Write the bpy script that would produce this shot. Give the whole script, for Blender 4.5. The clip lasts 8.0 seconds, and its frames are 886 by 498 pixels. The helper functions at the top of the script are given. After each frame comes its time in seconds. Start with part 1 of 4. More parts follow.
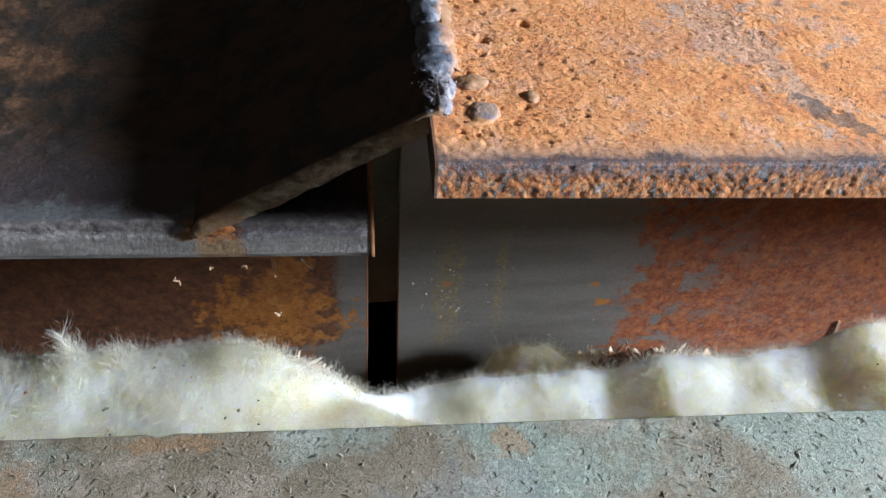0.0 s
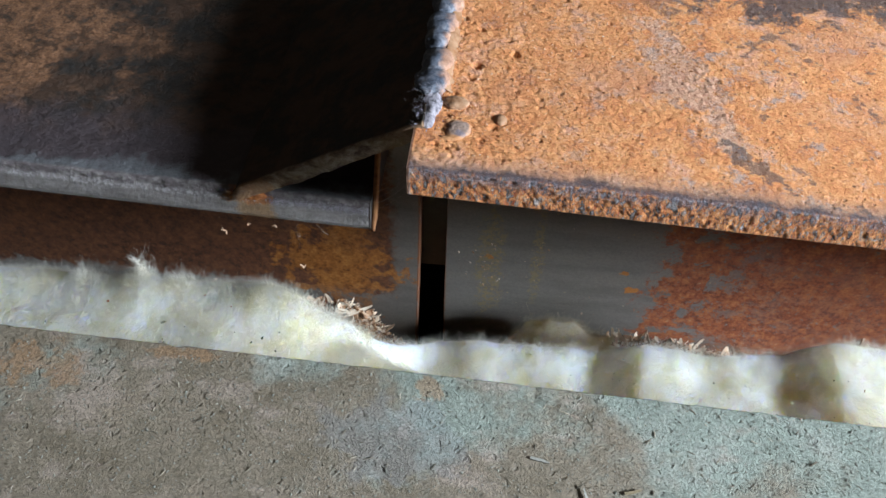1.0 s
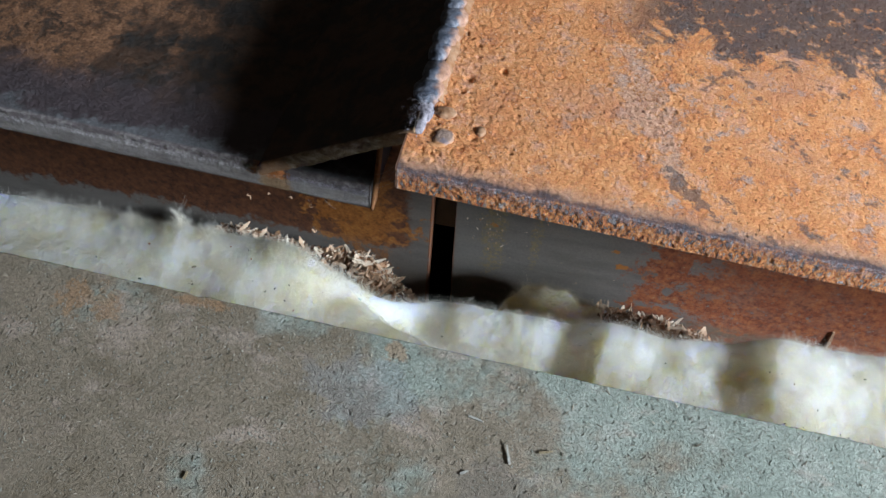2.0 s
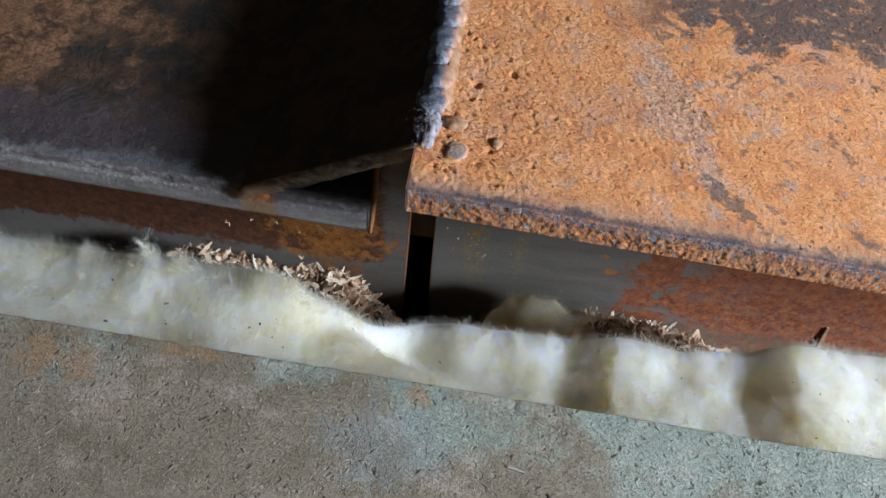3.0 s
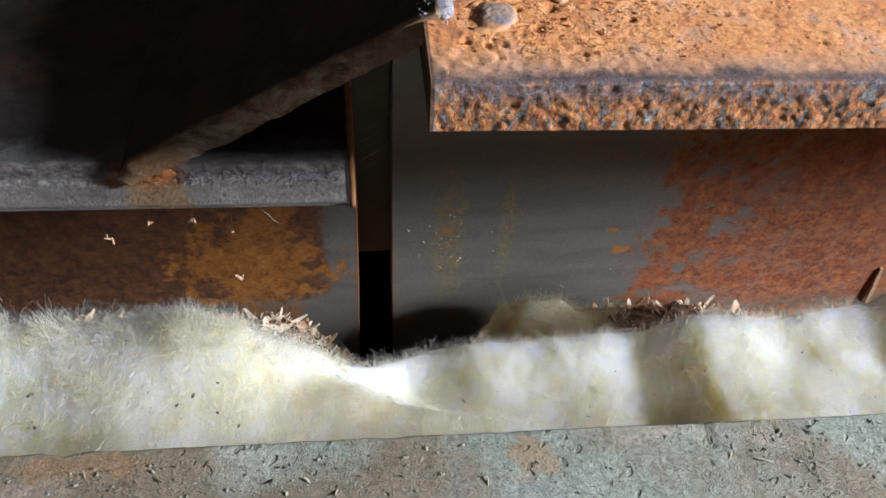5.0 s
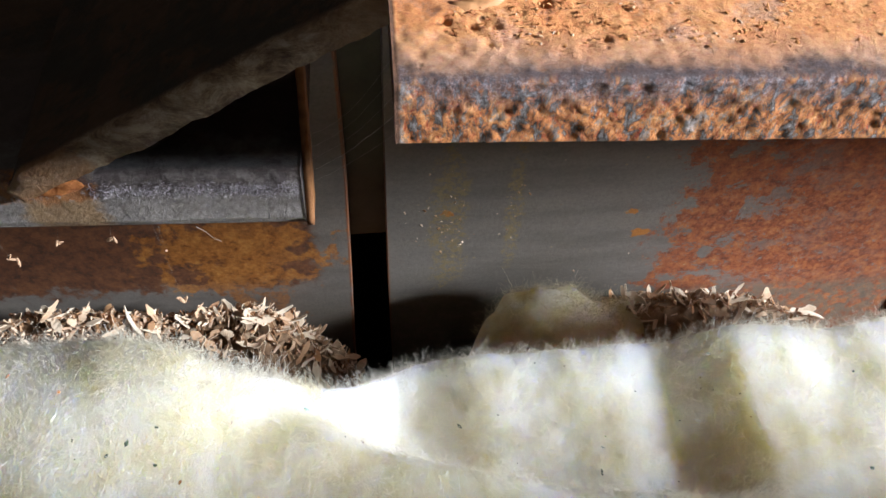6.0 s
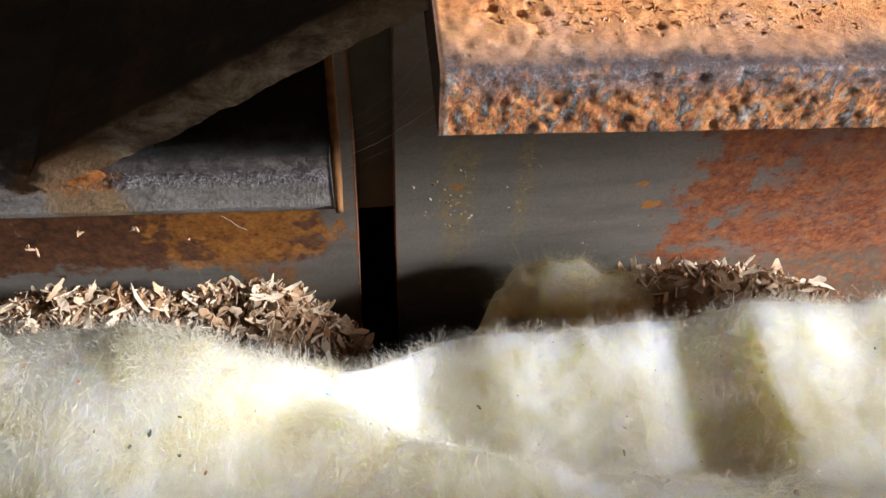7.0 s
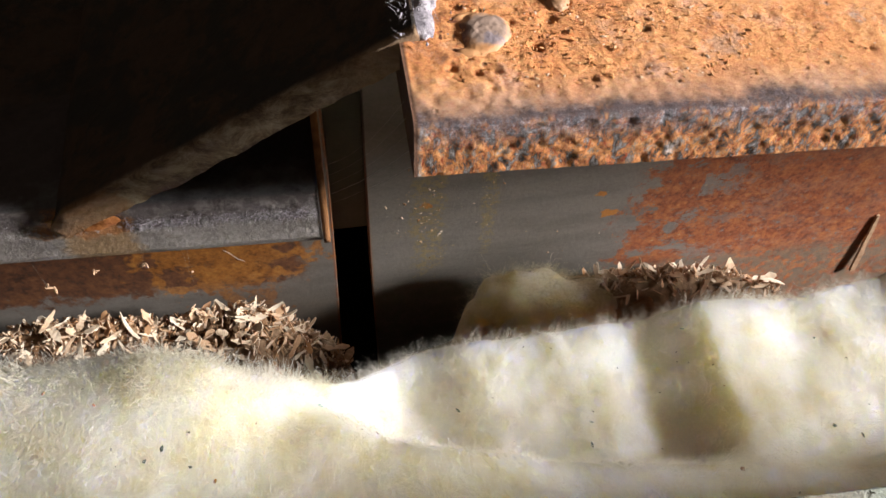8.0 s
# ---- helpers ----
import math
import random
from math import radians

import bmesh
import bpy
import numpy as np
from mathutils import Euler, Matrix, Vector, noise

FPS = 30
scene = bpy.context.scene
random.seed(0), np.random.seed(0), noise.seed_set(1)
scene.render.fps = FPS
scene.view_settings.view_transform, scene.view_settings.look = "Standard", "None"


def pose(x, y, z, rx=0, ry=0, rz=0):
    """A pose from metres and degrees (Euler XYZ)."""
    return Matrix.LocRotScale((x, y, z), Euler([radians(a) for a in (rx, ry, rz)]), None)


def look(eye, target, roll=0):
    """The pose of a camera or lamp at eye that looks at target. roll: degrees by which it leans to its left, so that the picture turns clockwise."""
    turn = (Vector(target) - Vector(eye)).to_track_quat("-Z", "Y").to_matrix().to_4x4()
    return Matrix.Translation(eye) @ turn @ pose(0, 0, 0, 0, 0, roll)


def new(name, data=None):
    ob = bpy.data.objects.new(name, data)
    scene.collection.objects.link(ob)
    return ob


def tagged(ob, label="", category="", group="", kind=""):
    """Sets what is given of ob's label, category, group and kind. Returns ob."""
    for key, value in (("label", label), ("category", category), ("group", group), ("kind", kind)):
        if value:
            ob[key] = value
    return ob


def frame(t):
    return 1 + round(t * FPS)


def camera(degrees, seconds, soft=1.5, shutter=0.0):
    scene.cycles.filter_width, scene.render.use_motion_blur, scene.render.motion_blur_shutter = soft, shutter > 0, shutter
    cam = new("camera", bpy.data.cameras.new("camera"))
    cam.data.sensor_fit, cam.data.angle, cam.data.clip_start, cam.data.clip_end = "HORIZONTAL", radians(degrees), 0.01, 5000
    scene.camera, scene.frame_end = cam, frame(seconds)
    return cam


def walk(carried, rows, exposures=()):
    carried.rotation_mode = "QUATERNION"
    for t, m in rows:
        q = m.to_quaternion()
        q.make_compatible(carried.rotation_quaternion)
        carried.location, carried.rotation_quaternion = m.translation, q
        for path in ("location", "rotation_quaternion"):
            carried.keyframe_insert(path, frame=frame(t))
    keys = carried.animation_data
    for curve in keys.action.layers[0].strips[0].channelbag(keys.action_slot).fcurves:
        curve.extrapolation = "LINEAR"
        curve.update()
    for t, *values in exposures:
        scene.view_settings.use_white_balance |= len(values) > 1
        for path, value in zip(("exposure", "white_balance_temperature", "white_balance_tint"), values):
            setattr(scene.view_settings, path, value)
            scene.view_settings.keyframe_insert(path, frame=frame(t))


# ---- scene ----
cam = camera(53.2, 8.0)
PATH = [
    (0, (0.004, 0.004, 0.3), (0.177, 1.389, -1.133), 3.2),
    (0.5, (0.037, -0.014, 0.328), (0.052, 1.349, -1.135), 1.8),
    (1, (0.054, -0.031, 0.353), (-0.069, 1.279, -1.154), 1.2),
    (1.5, (0.075, -0.042, 0.378), (-0.13, 1.194, -1.182), 1.5),
    (2, (0.083, -0.048, 0.412), (-0.13, 1.128, -1.192), 2.7),
    (2.2, (0.079, -0.045, 0.428), (-0.12, 1.118, -1.187), 3.3),
    (3.5, (0.025, 0.0, 0.344), (0.09, 1.231, -1.231), 6.5),
    (4, (0.002, 0.021, 0.307), (0.18, 1.301, -1.219), 6.2),
    (4.5, (-0.013, 0.029, 0.274), (0.191, 1.318, -1.242), 5.2),
    (5, (0.009, 0.045, 0.261), (0.178, 1.326, -1.266), 3.1),
    (6.3, (0.02, 0.09, 0.231), (0.15, 1.26, -1.386), 2.4),
    (6.5, (0.018, 0.091, 0.229), (0.152, 1.245, -1.399), 2.4),
    (7, (0.013, 0.091, 0.236), (0.156, 1.222, -1.407), 2.6),
    (7.5, (0.003, 0.087, 0.246), (0.184, 1.214, -1.395), 2.9),
    (8, (0.01, 0.08, 0.256), (0.223, 1.222, -1.372), 2.6),
]
EXPOSURES = [(0, 0.0, 6450, 9), (1.0, -0.14, 6400, 8), (2.2, -0.40, 6400, 9), (3.4, -0.40, 6450, 10), (4.1, -0.32, 6500, 10), (4.7, -0.08, 6750, 12), (5.1, 0.0, 6850, 13), (6.4, 0.28, 7150, 14), (8.0, 0.20, 8000, 17)]
walk(cam, [(t, look(eye, target, roll)) for t, eye, target, roll in PATH], EXPOSURES)

# ---- world, lamp, exposure ----
world = bpy.data.worlds.new("hall")
scene.world = world
world.use_nodes = True
world.node_tree.nodes["Background"].inputs[0].default_value = (1.0, 0.90, 0.76, 1)
world.node_tree.nodes["Background"].inputs[1].default_value = 0.058

key = bpy.data.lights.new("work_lamp", "AREA")
key.shape, key.size, key.energy, key.color = "DISK", 0.22, 64.0, (0.82, 0.92, 1.0)
key_lamp = new("work_lamp", key)
key_lamp.matrix_world = look((1.25, -0.145, 0.605), (0.05, 0.2, 0.06))


# ---- small helpers ----
def lattice(ix, iy, seed):
    h = (ix.astype(np.int64) * 374761393 + iy.astype(np.int64) * 668265263 + seed * 982451653) & 0x7FFFFFFF
    h = ((h ^ (h >> 13)) * 1274126177) & 0x7FFFFFFF
    return ((h ^ (h >> 16)) & 0xFFFF) / 65535.0


def vnoise(x, y, seed=0):
    ix, iy = np.floor(x), np.floor(y)
    fx, fy = x - ix, y - iy
    fx, fy = fx * fx * (3 - 2 * fx), fy * fy * (3 - 2 * fy)
    a, b = lattice(ix, iy, seed), lattice(ix + 1, iy, seed)
    c, d = lattice(ix, iy + 1, seed), lattice(ix + 1, iy + 1, seed)
    return (a + (b - a) * fx) * (1 - fy) + (c + (d - c) * fx) * fy


def fbm(x, y, size, octaves=4, seed=0, gain=0.5):
    """Noise about 0, from -0.5 to 0.5, whose largest lumps are of that size in metres."""
    total, amp, norm = 0.0, 1.0, 0.0
    for k in range(octaves):
        s = 2.0 ** k / size
        total = total + amp * (vnoise(x * s + 17.3 * k, y * s - 9.1 * k, seed + k) - 0.5)
        norm += amp
        amp *= gain
    return total / norm


def step(a, b, v):
    u = np.clip((v - a) / (b - a), 0, 1)
    return u * u * (3 - 2 * u)


def mesh_from(name, verts, faces, material, smooth=True):
    me = bpy.data.meshes.new(name)
    me.from_pydata([tuple(v) for v in verts], [], faces)
    me.validate()
    if material:
        me.materials.append(material)
    me.polygons.foreach_set("use_smooth", [smooth] * len(me.polygons))
    me.update()
    return me


def child(name, me, parent=None, label=""):
    ob = new(name, me)
    ob.parent = parent
    if label:
        ob["label"] = label
    return ob


def part(name, bm, material, parent=None, label="", smooth=True):
    me = bpy.data.meshes.new(name)
    bm.to_mesh(me)
    bm.free()
    me.materials.append(material)
    me.polygons.foreach_set("use_smooth", [smooth] * len(me.polygons))
    return child(name, me, parent, label)


def thing(name, place, label, category, group="", kind=""):
    ob = new(name)
    ob.location = place
    ob.empty_display_size = 0.01
    return tagged(ob, label, category, group, kind)


def sheet_faces(nu, nv):
    return [(i * nv + j, (i + 1) * nv + j, (i + 1) * nv + j + 1, i * nv + j + 1) for i in range(nu - 1) for j in range(nv - 1)]


def graded(a, b, fine_a, fine_b, fine, coarse):
    """Numbers from a to b: fine steps between fine_a and fine_b, coarse ones outside."""
    parts = []
    if fine_a > a:
        parts.append(np.linspace(a, fine_a, max(2, int((fine_a - a) / coarse)), endpoint=False))
    parts.append(np.linspace(fine_a, fine_b, int((fine_b - fine_a) / fine) + 1))
    if b > fine_b:
        parts.append(np.linspace(fine_b, b, max(3, int((b - fine_b) / coarse)))[1:])
    return np.concatenate(parts)


# ---- materials ----
class Nodes:
    def __init__(self, name, rough=0.8, metal=0.0):
        self.mat = bpy.data.materials.new(name)
        self.mat.use_nodes = True
        self.t = self.mat.node_tree
        self.bsdf = self.t.nodes["Principled BSDF"]
        self.bsdf.inputs["Roughness"].default_value = rough
        self.bsdf.inputs["Metallic"].default_value = metal
        self.coord = self.t.nodes.new("ShaderNodeTexCoord").outputs["Object"]

    def put(self, value, socket):
        if isinstance(value, (int, float)):
            socket.default_value = value
        elif isinstance(value, tuple):
            socket.default_value = (*value, 1.0) if len(socket.default_value) == 4 and len(value) == 3 else value
        else:
            self.t.links.new(value, socket)

    def stretched(self, sx, sy, sz):
        n = self.t.nodes.new("ShaderNodeMapping")
        n.inputs["Scale"].default_value = (sx, sy, sz)
        self.t.links.new(self.coord, n.inputs["Vector"])
        return n.outputs[0]

    def noise(self, size, detail=4, rough=0.55, warp=0.0, coord=None):
        n = self.t.nodes.new("ShaderNodeTexNoise")
        n.inputs["Scale"].default_value = 1.0 / size
        n.inputs["Detail"].default_value = detail
        n.inputs["Roughness"].default_value = rough
        n.inputs["Distortion"].default_value = warp
        self.t.links.new(coord or self.coord, n.inputs["Vector"])
        return n.outputs["Fac"]

    def cells(self, size, coord=None, out="Distance"):
        n = self.t.nodes.new("ShaderNodeTexVoronoi")
        n.inputs["Scale"].default_value = 1.0 / size
        self.t.links.new(coord or self.coord, n.inputs["Vector"])
        return n.outputs[out]

    def rng(self, value, a, b, lo=0.0, hi=1.0):
        n = self.t.nodes.new("ShaderNodeMapRange")
        n.interpolation_type = "SMOOTHSTEP"
        self.put(value, n.inputs["Value"])
        for k, v in zip(("From Min", "From Max", "To Min", "To Max"), (a, b, lo, hi)):
            n.inputs[k].default_value = v
        return n.outputs["Result"]

    def math(self, op, a, b=0.0):
        n = self.t.nodes.new("ShaderNodeMath")
        n.operation = op
        self.put(a, n.inputs[0])
        self.put(b, n.inputs[1])
        return n.outputs[0]

    def axis(self, k):
        n = self.t.nodes.new("ShaderNodeSeparateXYZ")
        self.t.links.new(self.coord, n.inputs[0])
        return n.outputs[k]

    def turned(self, angle, sx, sy, sz):
        """The coordinate turned about z by degrees, then stretched."""
        first = self.t.nodes.new("ShaderNodeMapping")
        first.inputs["Rotation"].default_value = (0, 0, radians(angle))
        self.t.links.new(self.coord, first.inputs["Vector"])
        n = self.t.nodes.new("ShaderNodeMapping")
        n.inputs["Scale"].default_value = (sx, sy, sz)
        self.t.links.new(first.outputs[0], n.inputs["Vector"])
        return n.outputs[0]

    def skewed(self, rate, x0, lo, hi):
        """y measured from an edge that runs askew to the x axis."""
        along = self.math("MAXIMUM", self.math("MINIMUM", self.math("SUBTRACT", self.axis(0), x0), hi), lo)
        return self.math("ADD", self.axis(1), self.math("MULTIPLY", along, rate))

    def blob(self, centre, radii, ragged=0.5, size=0.012, turn=0.0):
        """A ragged stain: 1 inside, 0 outside an ellipsoid in metres."""
        m = self.t.nodes.new("ShaderNodeMapping")
        m.vector_type = "POINT"
        m.inputs["Scale"].default_value = [1 / r for r in radii]
        first = self.t.nodes.new("ShaderNodeMapping")
        first.vector_type = "TEXTURE"
        first.inputs["Location"].default_value = centre
        first.inputs["Rotation"].default_value = (0, 0, radians(turn))
        self.t.links.new(self.coord, first.inputs["Vector"])
        self.t.links.new(first.outputs[0], m.inputs["Vector"])
        v = self.t.nodes.new("ShaderNodeVectorMath")
        v.operation = "LENGTH"
        self.t.links.new(m.outputs[0], v.inputs[0])
        d = self.math("ADD", v.outputs["Value"], self.math("MULTIPLY", self.math("SUBTRACT", self.noise(size, 6, 0.65), 0.5), ragged * 4))
        return self.rng(d, 0.75, 1.15, 1.0, 0.0)

    def mix(self, fac, a, b, mode="MIX"):
        n = self.t.nodes.new("ShaderNodeMix")
        n.data_type, n.blend_type = "RGBA", mode
        self.put(fac, n.inputs["Factor"])
        self.put(a, n.inputs["A"] if n.inputs["A"].type == "RGBA" else n.inputs[6])
        self.put(b, n.inputs["B"] if n.inputs["B"].type == "RGBA" else n.inputs[7])
        return n.outputs[2]

    def ramp(self, fac, *stops):
        n = self.t.nodes.new("ShaderNodeValToRGB")
        e = n.color_ramp.elements
        while len(e) < len(stops):
            e.new(0.5)
        for el, (p, c) in zip(e, stops):
            el.position, el.color = p, (*c, 1)
        self.t.links.new(fac, n.inputs[0])
        return n.outputs[0]

    def bump(self, height, strength=0.5, depth=0.001, before=None):
        n = self.t.nodes.new("ShaderNodeBump")
        n.inputs["Strength"].default_value = strength
        n.inputs["Distance"].default_value = depth
        self.put(height, n.inputs["Height"])
        if before is not None:
            self.t.links.new(before, n.inputs["Normal"])
        return n.outputs[0]

    def glow_through(self, colour, share):
        """Lets a share of the light pass through, as loose fibres do."""
        tr = self.t.nodes.new("ShaderNodeBsdfTranslucent")
        self.put(colour, tr.inputs["Color"])
        both = self.t.nodes.new("ShaderNodeMixShader")
        both.inputs[0].default_value = share
        self.t.links.new(self.bsdf.outputs[0], both.inputs[1])
        self.t.links.new(tr.outputs[0], both.inputs[2])
        self.t.links.new(both.outputs[0], self.t.nodes["Material Output"].inputs["Surface"])

    def done(self, colour, normal=None, rough=None):
        self.put(colour, self.bsdf.inputs["Base Color"])
        if normal is not None:
            self.t.links.new(normal, self.bsdf.inputs["Normal"])
        if rough is not None:
            self.put(rough, self.bsdf.inputs["Roughness"])
        return self.mat


def make_concrete():
    n = Nodes("green_painted_concrete", 0.75)
    worn = n.ramp(n.noise(0.022, 6, 0.7), (0.34, (0.162, 0.125, 0.085)), (0.50, (0.215, 0.176, 0.131)), (0.66, (0.250, 0.199, 0.150)))
    green = n.ramp(n.noise(0.016, 6, 0.7), (0.34, (0.210, 0.252, 0.224)), (0.50, (0.276, 0.325, 0.292)), (0.66, (0.342, 0.365, 0.333)))
    # paint is left along the edge and towards +x, worn through elsewhere
    left = n.math("ADD", n.rng(n.axis(0), -0.10, 0.16, -0.16, 0.10), n.rng(n.axis(1), 0.06, 0.12, -0.02, 0.05))
    paint = n.rng(n.math("ADD", n.noise(0.055, 6, 0.65), left), 0.46, 0.60)
    base = n.mix(n.math("MULTIPLY", paint, 0.85), worn, green)
    pink = n.rng(n.noise(0.026, 5, 0.65, coord=n.stretched(1, 1.6, 1)), 0.56, 0.68)
    base = n.mix(n.math("MULTIPLY", pink, 0.5), base, (0.41, 0.325, 0.28))
    blue = n.blob((0.030, 0.098, 0.116), (0.022, 0.014, 0.03), 0.8, 0.012)
    base = n.mix(n.math("MULTIPLY", blue, 0.35), base, (0.235, 0.250, 0.275))
    rust = n.math("MAXIMUM", n.blob((0.036, 0.117, 0.116), (0.006, 0.004, 0.03), 1.1, 0.006), n.blob((-0.088, 0.112, 0.116), (0.011, 0.009, 0.03), 1.1, 0.007))
    rust = n.math("MAXIMUM", rust, n.blob((-0.040, 0.1205, 0.116), (0.014, 0.0028, 0.03), 0.9, 0.008))
    base = n.mix(n.math("MULTIPLY", rust, 0.5), base, (0.33, 0.175, 0.080))
    fine = n.noise(0.0012, 6, 0.85)
    base = n.mix(0.62, base, n.ramp(fine, (0.33, (0.12, 0.12, 0.12)), (0.5, (0.5, 0.5, 0.5)), (0.68, (0.88, 0.88, 0.88))), "OVERLAY")
    dark = n.blob((0.085, 0.070, 0.116), (0.014, 0.010, 0.03), 1.0, 0.010)
    base = n.mix(n.math("MULTIPLY", dark, 0.4), base, (0.13, 0.115, 0.105))
    # small dents, drawn out along the trowel's way and across it
    thin = n.rng(n.noise(0.014, 4), 0.40, 0.60, 0.16, 0.0)
    dents = n.rng(n.math("ADD", n.cells(0.0036, n.turned(38, 1.3, 0.7, 1.0)), thin), 0.13, 0.24, 1.0, 0.0)
    dents = n.math("MAXIMUM", dents, n.rng(n.math("ADD", n.cells(0.0046, n.turned(-28, 1.45, 0.65, 1.0)), thin), 0.11, 0.20, 1.0, 0.0))
    base = n.mix(n.math("MULTIPLY", dents, 0.32), base, (0.075, 0.070, 0.060))
    bump = n.bump(n.noise(0.0040, 8, 0.75), 0.4, 0.0014)
    bump = n.bump(n.noise(0.0022, 5, 0.7), 0.5, 0.0010, bump)
    bump = n.bump(fine, 0.6, 0.0009, bump)
    bump = n.bump(n.rng(dents, 0.0, 1.0, 1.0, 0.0), 0.7, 0.0010, bump)
    return n.done(base, bump, n.rng(fine, 0.3, 0.7, 0.55, 0.9))


def make_rust_plate():
    n = Nodes("orange_rusted_steel", 0.85)
    c = n.ramp(n.noise(0.017, 7, 0.75), (0.30, (0.40, 0.21, 0.15)), (0.42, (0.65, 0.240, 0.088)), (0.53, (0.73, 0.315, 0.128)), (0.63, (0.66, 0.315, 0.195)), (0.73, (0.50, 0.34, 0.29)))
    cool = n.math("MULTIPLY", n.rng(n.noise(0.009, 7, 0.75), 0.54, 0.64), n.rng(n.axis(0), 0.05, 0.13, 0.25, 0.75))
    c = n.mix(cool, c, (0.34, 0.285, 0.275))
    grain = n.noise(0.0009, 6, 0.85)
    c = n.mix(0.55, c, n.ramp(grain, (0.36, (0.10, 0.09, 0.09)), (0.5, (0.5, 0.5, 0.5)), (0.66, (0.92, 0.89, 0.86))), "OVERLAY")
    pale = n.blob((0.117, 0.230, 0.155), (0.010, 0.033, 0.05), 1.0, 0.010, 20)
    powder = n.ramp(grain, (0.36, (0.20, 0.13, 0.11)), (0.50, (0.40, 0.29, 0.26)), (0.64, (0.66, 0.54, 0.50)))
    c = n.mix(n.math("MULTIPLY", pale, 0.5), c, powder)
    pink = n.rng(n.noise(0.05, 3, 0.5), 0.55, 0.7)
    c = n.mix(n.math("MULTIPLY", pink, 0.35), c, (0.50, 0.24, 0.16))
    # mill scale that is left at the back and in flecks
    back = n.math("ADD", n.axis(1), n.math("MULTIPLY", n.math("SUBTRACT", n.noise(0.020, 6, 0.7, 0.6), 0.5), 0.15))
    scale = n.math("MULTIPLY", n.rng(back, 0.268, 0.282), n.rng(n.axis(0), 0.085, 0.125))
    scale = n.math("MULTIPLY", scale, n.rng(n.noise(0.006, 5, 0.7), 0.30, 0.46))
    flecks = n.math("MULTIPLY", n.rng(n.noise(0.011, 6, 0.7), 0.575, 0.635), n.rng(n.axis(0), 0.08, 0.15, 0.15, 0.75))
    dark = n.blob((0.135, 0.189, 0.155), (0.0035, 0.012, 0.05), 1.2, 0.006, 42)
    scale = n.math("MAXIMUM", n.math("MAXIMUM", scale, flecks), n.math("MULTIPLY", dark, 0.8))
    # a heat-darkened band behind the cut
    edge_y = n.skewed(0.040, 0.023, 0.0, 0.16)
    edge = n.math("ADD", edge_y, n.math("MULTIPLY", n.math("SUBTRACT", n.noise(0.012, 6, 0.75), 0.5), 0.012))
    band = n.rng(edge, 0.1755, 0.1792, 1.0, 0.0)
    haze = n.rng(edge, 0.1765, 0.186, 0.6, 0.0)
    c = n.mix(haze, c, (0.30, 0.215, 0.185))
    c = n.mix(n.math("MULTIPLY", scale, 0.85), c, n.ramp(grain, (0.36, (0.022, 0.025, 0.033)), (0.64, (0.082, 0.088, 0.104))))
    c = n.mix(n.math("MULTIPLY", band, 0.9), c, n.ramp(grain, (0.38, (0.016, 0.014, 0.024)), (0.60, (0.052, 0.045, 0.066)), (0.72, (0.16, 0.155, 0.19))))
    # the flame-cut face
    front = n.math("MULTIPLY", n.rng(edge_y, 0.1780, 0.1765), n.rng(n.axis(2), 0.1553, 0.1540))
    shard = n.noise(0.0016, 6, 0.75, 0.8, n.stretched(1.3, 1, 0.7))
    cut = n.ramp(n.noise(0.0036, 6, 0.75, 0.4, n.stretched(1.5, 1, 0.7)), (0.36, (0.34, 0.32, 0.34)), (0.43, (0.12, 0.085, 0.070)), (0.48, (0.62, 0.205, 0.060)), (0.54, (0.74, 0.30, 0.115)), (0.59, (0.34, 0.23, 0.17)), (0.68, (0.40, 0.37, 0.40)))
    cut = n.mix(0.85, cut, n.ramp(shard, (0.36, (0.06, 0.055, 0.055)), (0.48, (0.46, 0.45, 0.44)), (0.56, (0.6, 0.59, 0.58)), (0.66, (0.95, 0.93, 0.93))), "OVERLAY")
    upper = n.math("MULTIPLY", n.rng(n.axis(2), 0.1480, 0.1540), n.rng(n.noise(0.004, 4, 0.6), 0.38, 0.55, 0.1, 1.0))
    cut = n.mix(n.math("MULTIPLY", upper, 0.8), cut, n.ramp(grain, (0.36, (0.03, 0.027, 0.042)), (0.52, (0.17, 0.155, 0.195)), (0.66, (0.60, 0.59, 0.68))))
    c = n.mix(front, c, cut)
    # left end face coloured dark brown to deepen its shade
    c = n.mix(n.rng(n.axis(0), 0.0232, 0.0226), c, n.ramp(grain, (0.35, (0.060, 0.026, 0.015)), (0.65, (0.15, 0.065, 0.035))))
    pits = n.rng(n.math("ADD", n.cells(0.0034), n.rng(n.noise(0.012, 4), 0.35, 0.65, 0.22, 0.0)), 0.10, 0.24, 0.0, 1.0)
    c = n.mix(n.rng(pits, 0.0, 1.0, 0.6, 0.0), c, (0.10, 0.05, 0.03))
    bump = n.bump(n.noise(0.0016, 8, 0.85), 0.35, 0.0010)
    bump = n.bump(grain, 0.6, 0.0010, bump)
    bump = n.bump(pits, 0.6, 0.0006, bump)
    bump = n.bump(n.math("MULTIPLY", shard, front), 0.7, 0.0020, bump)
    return n.done(c, bump, n.rng(scale, 0.0, 1.0, 0.85, 0.5))


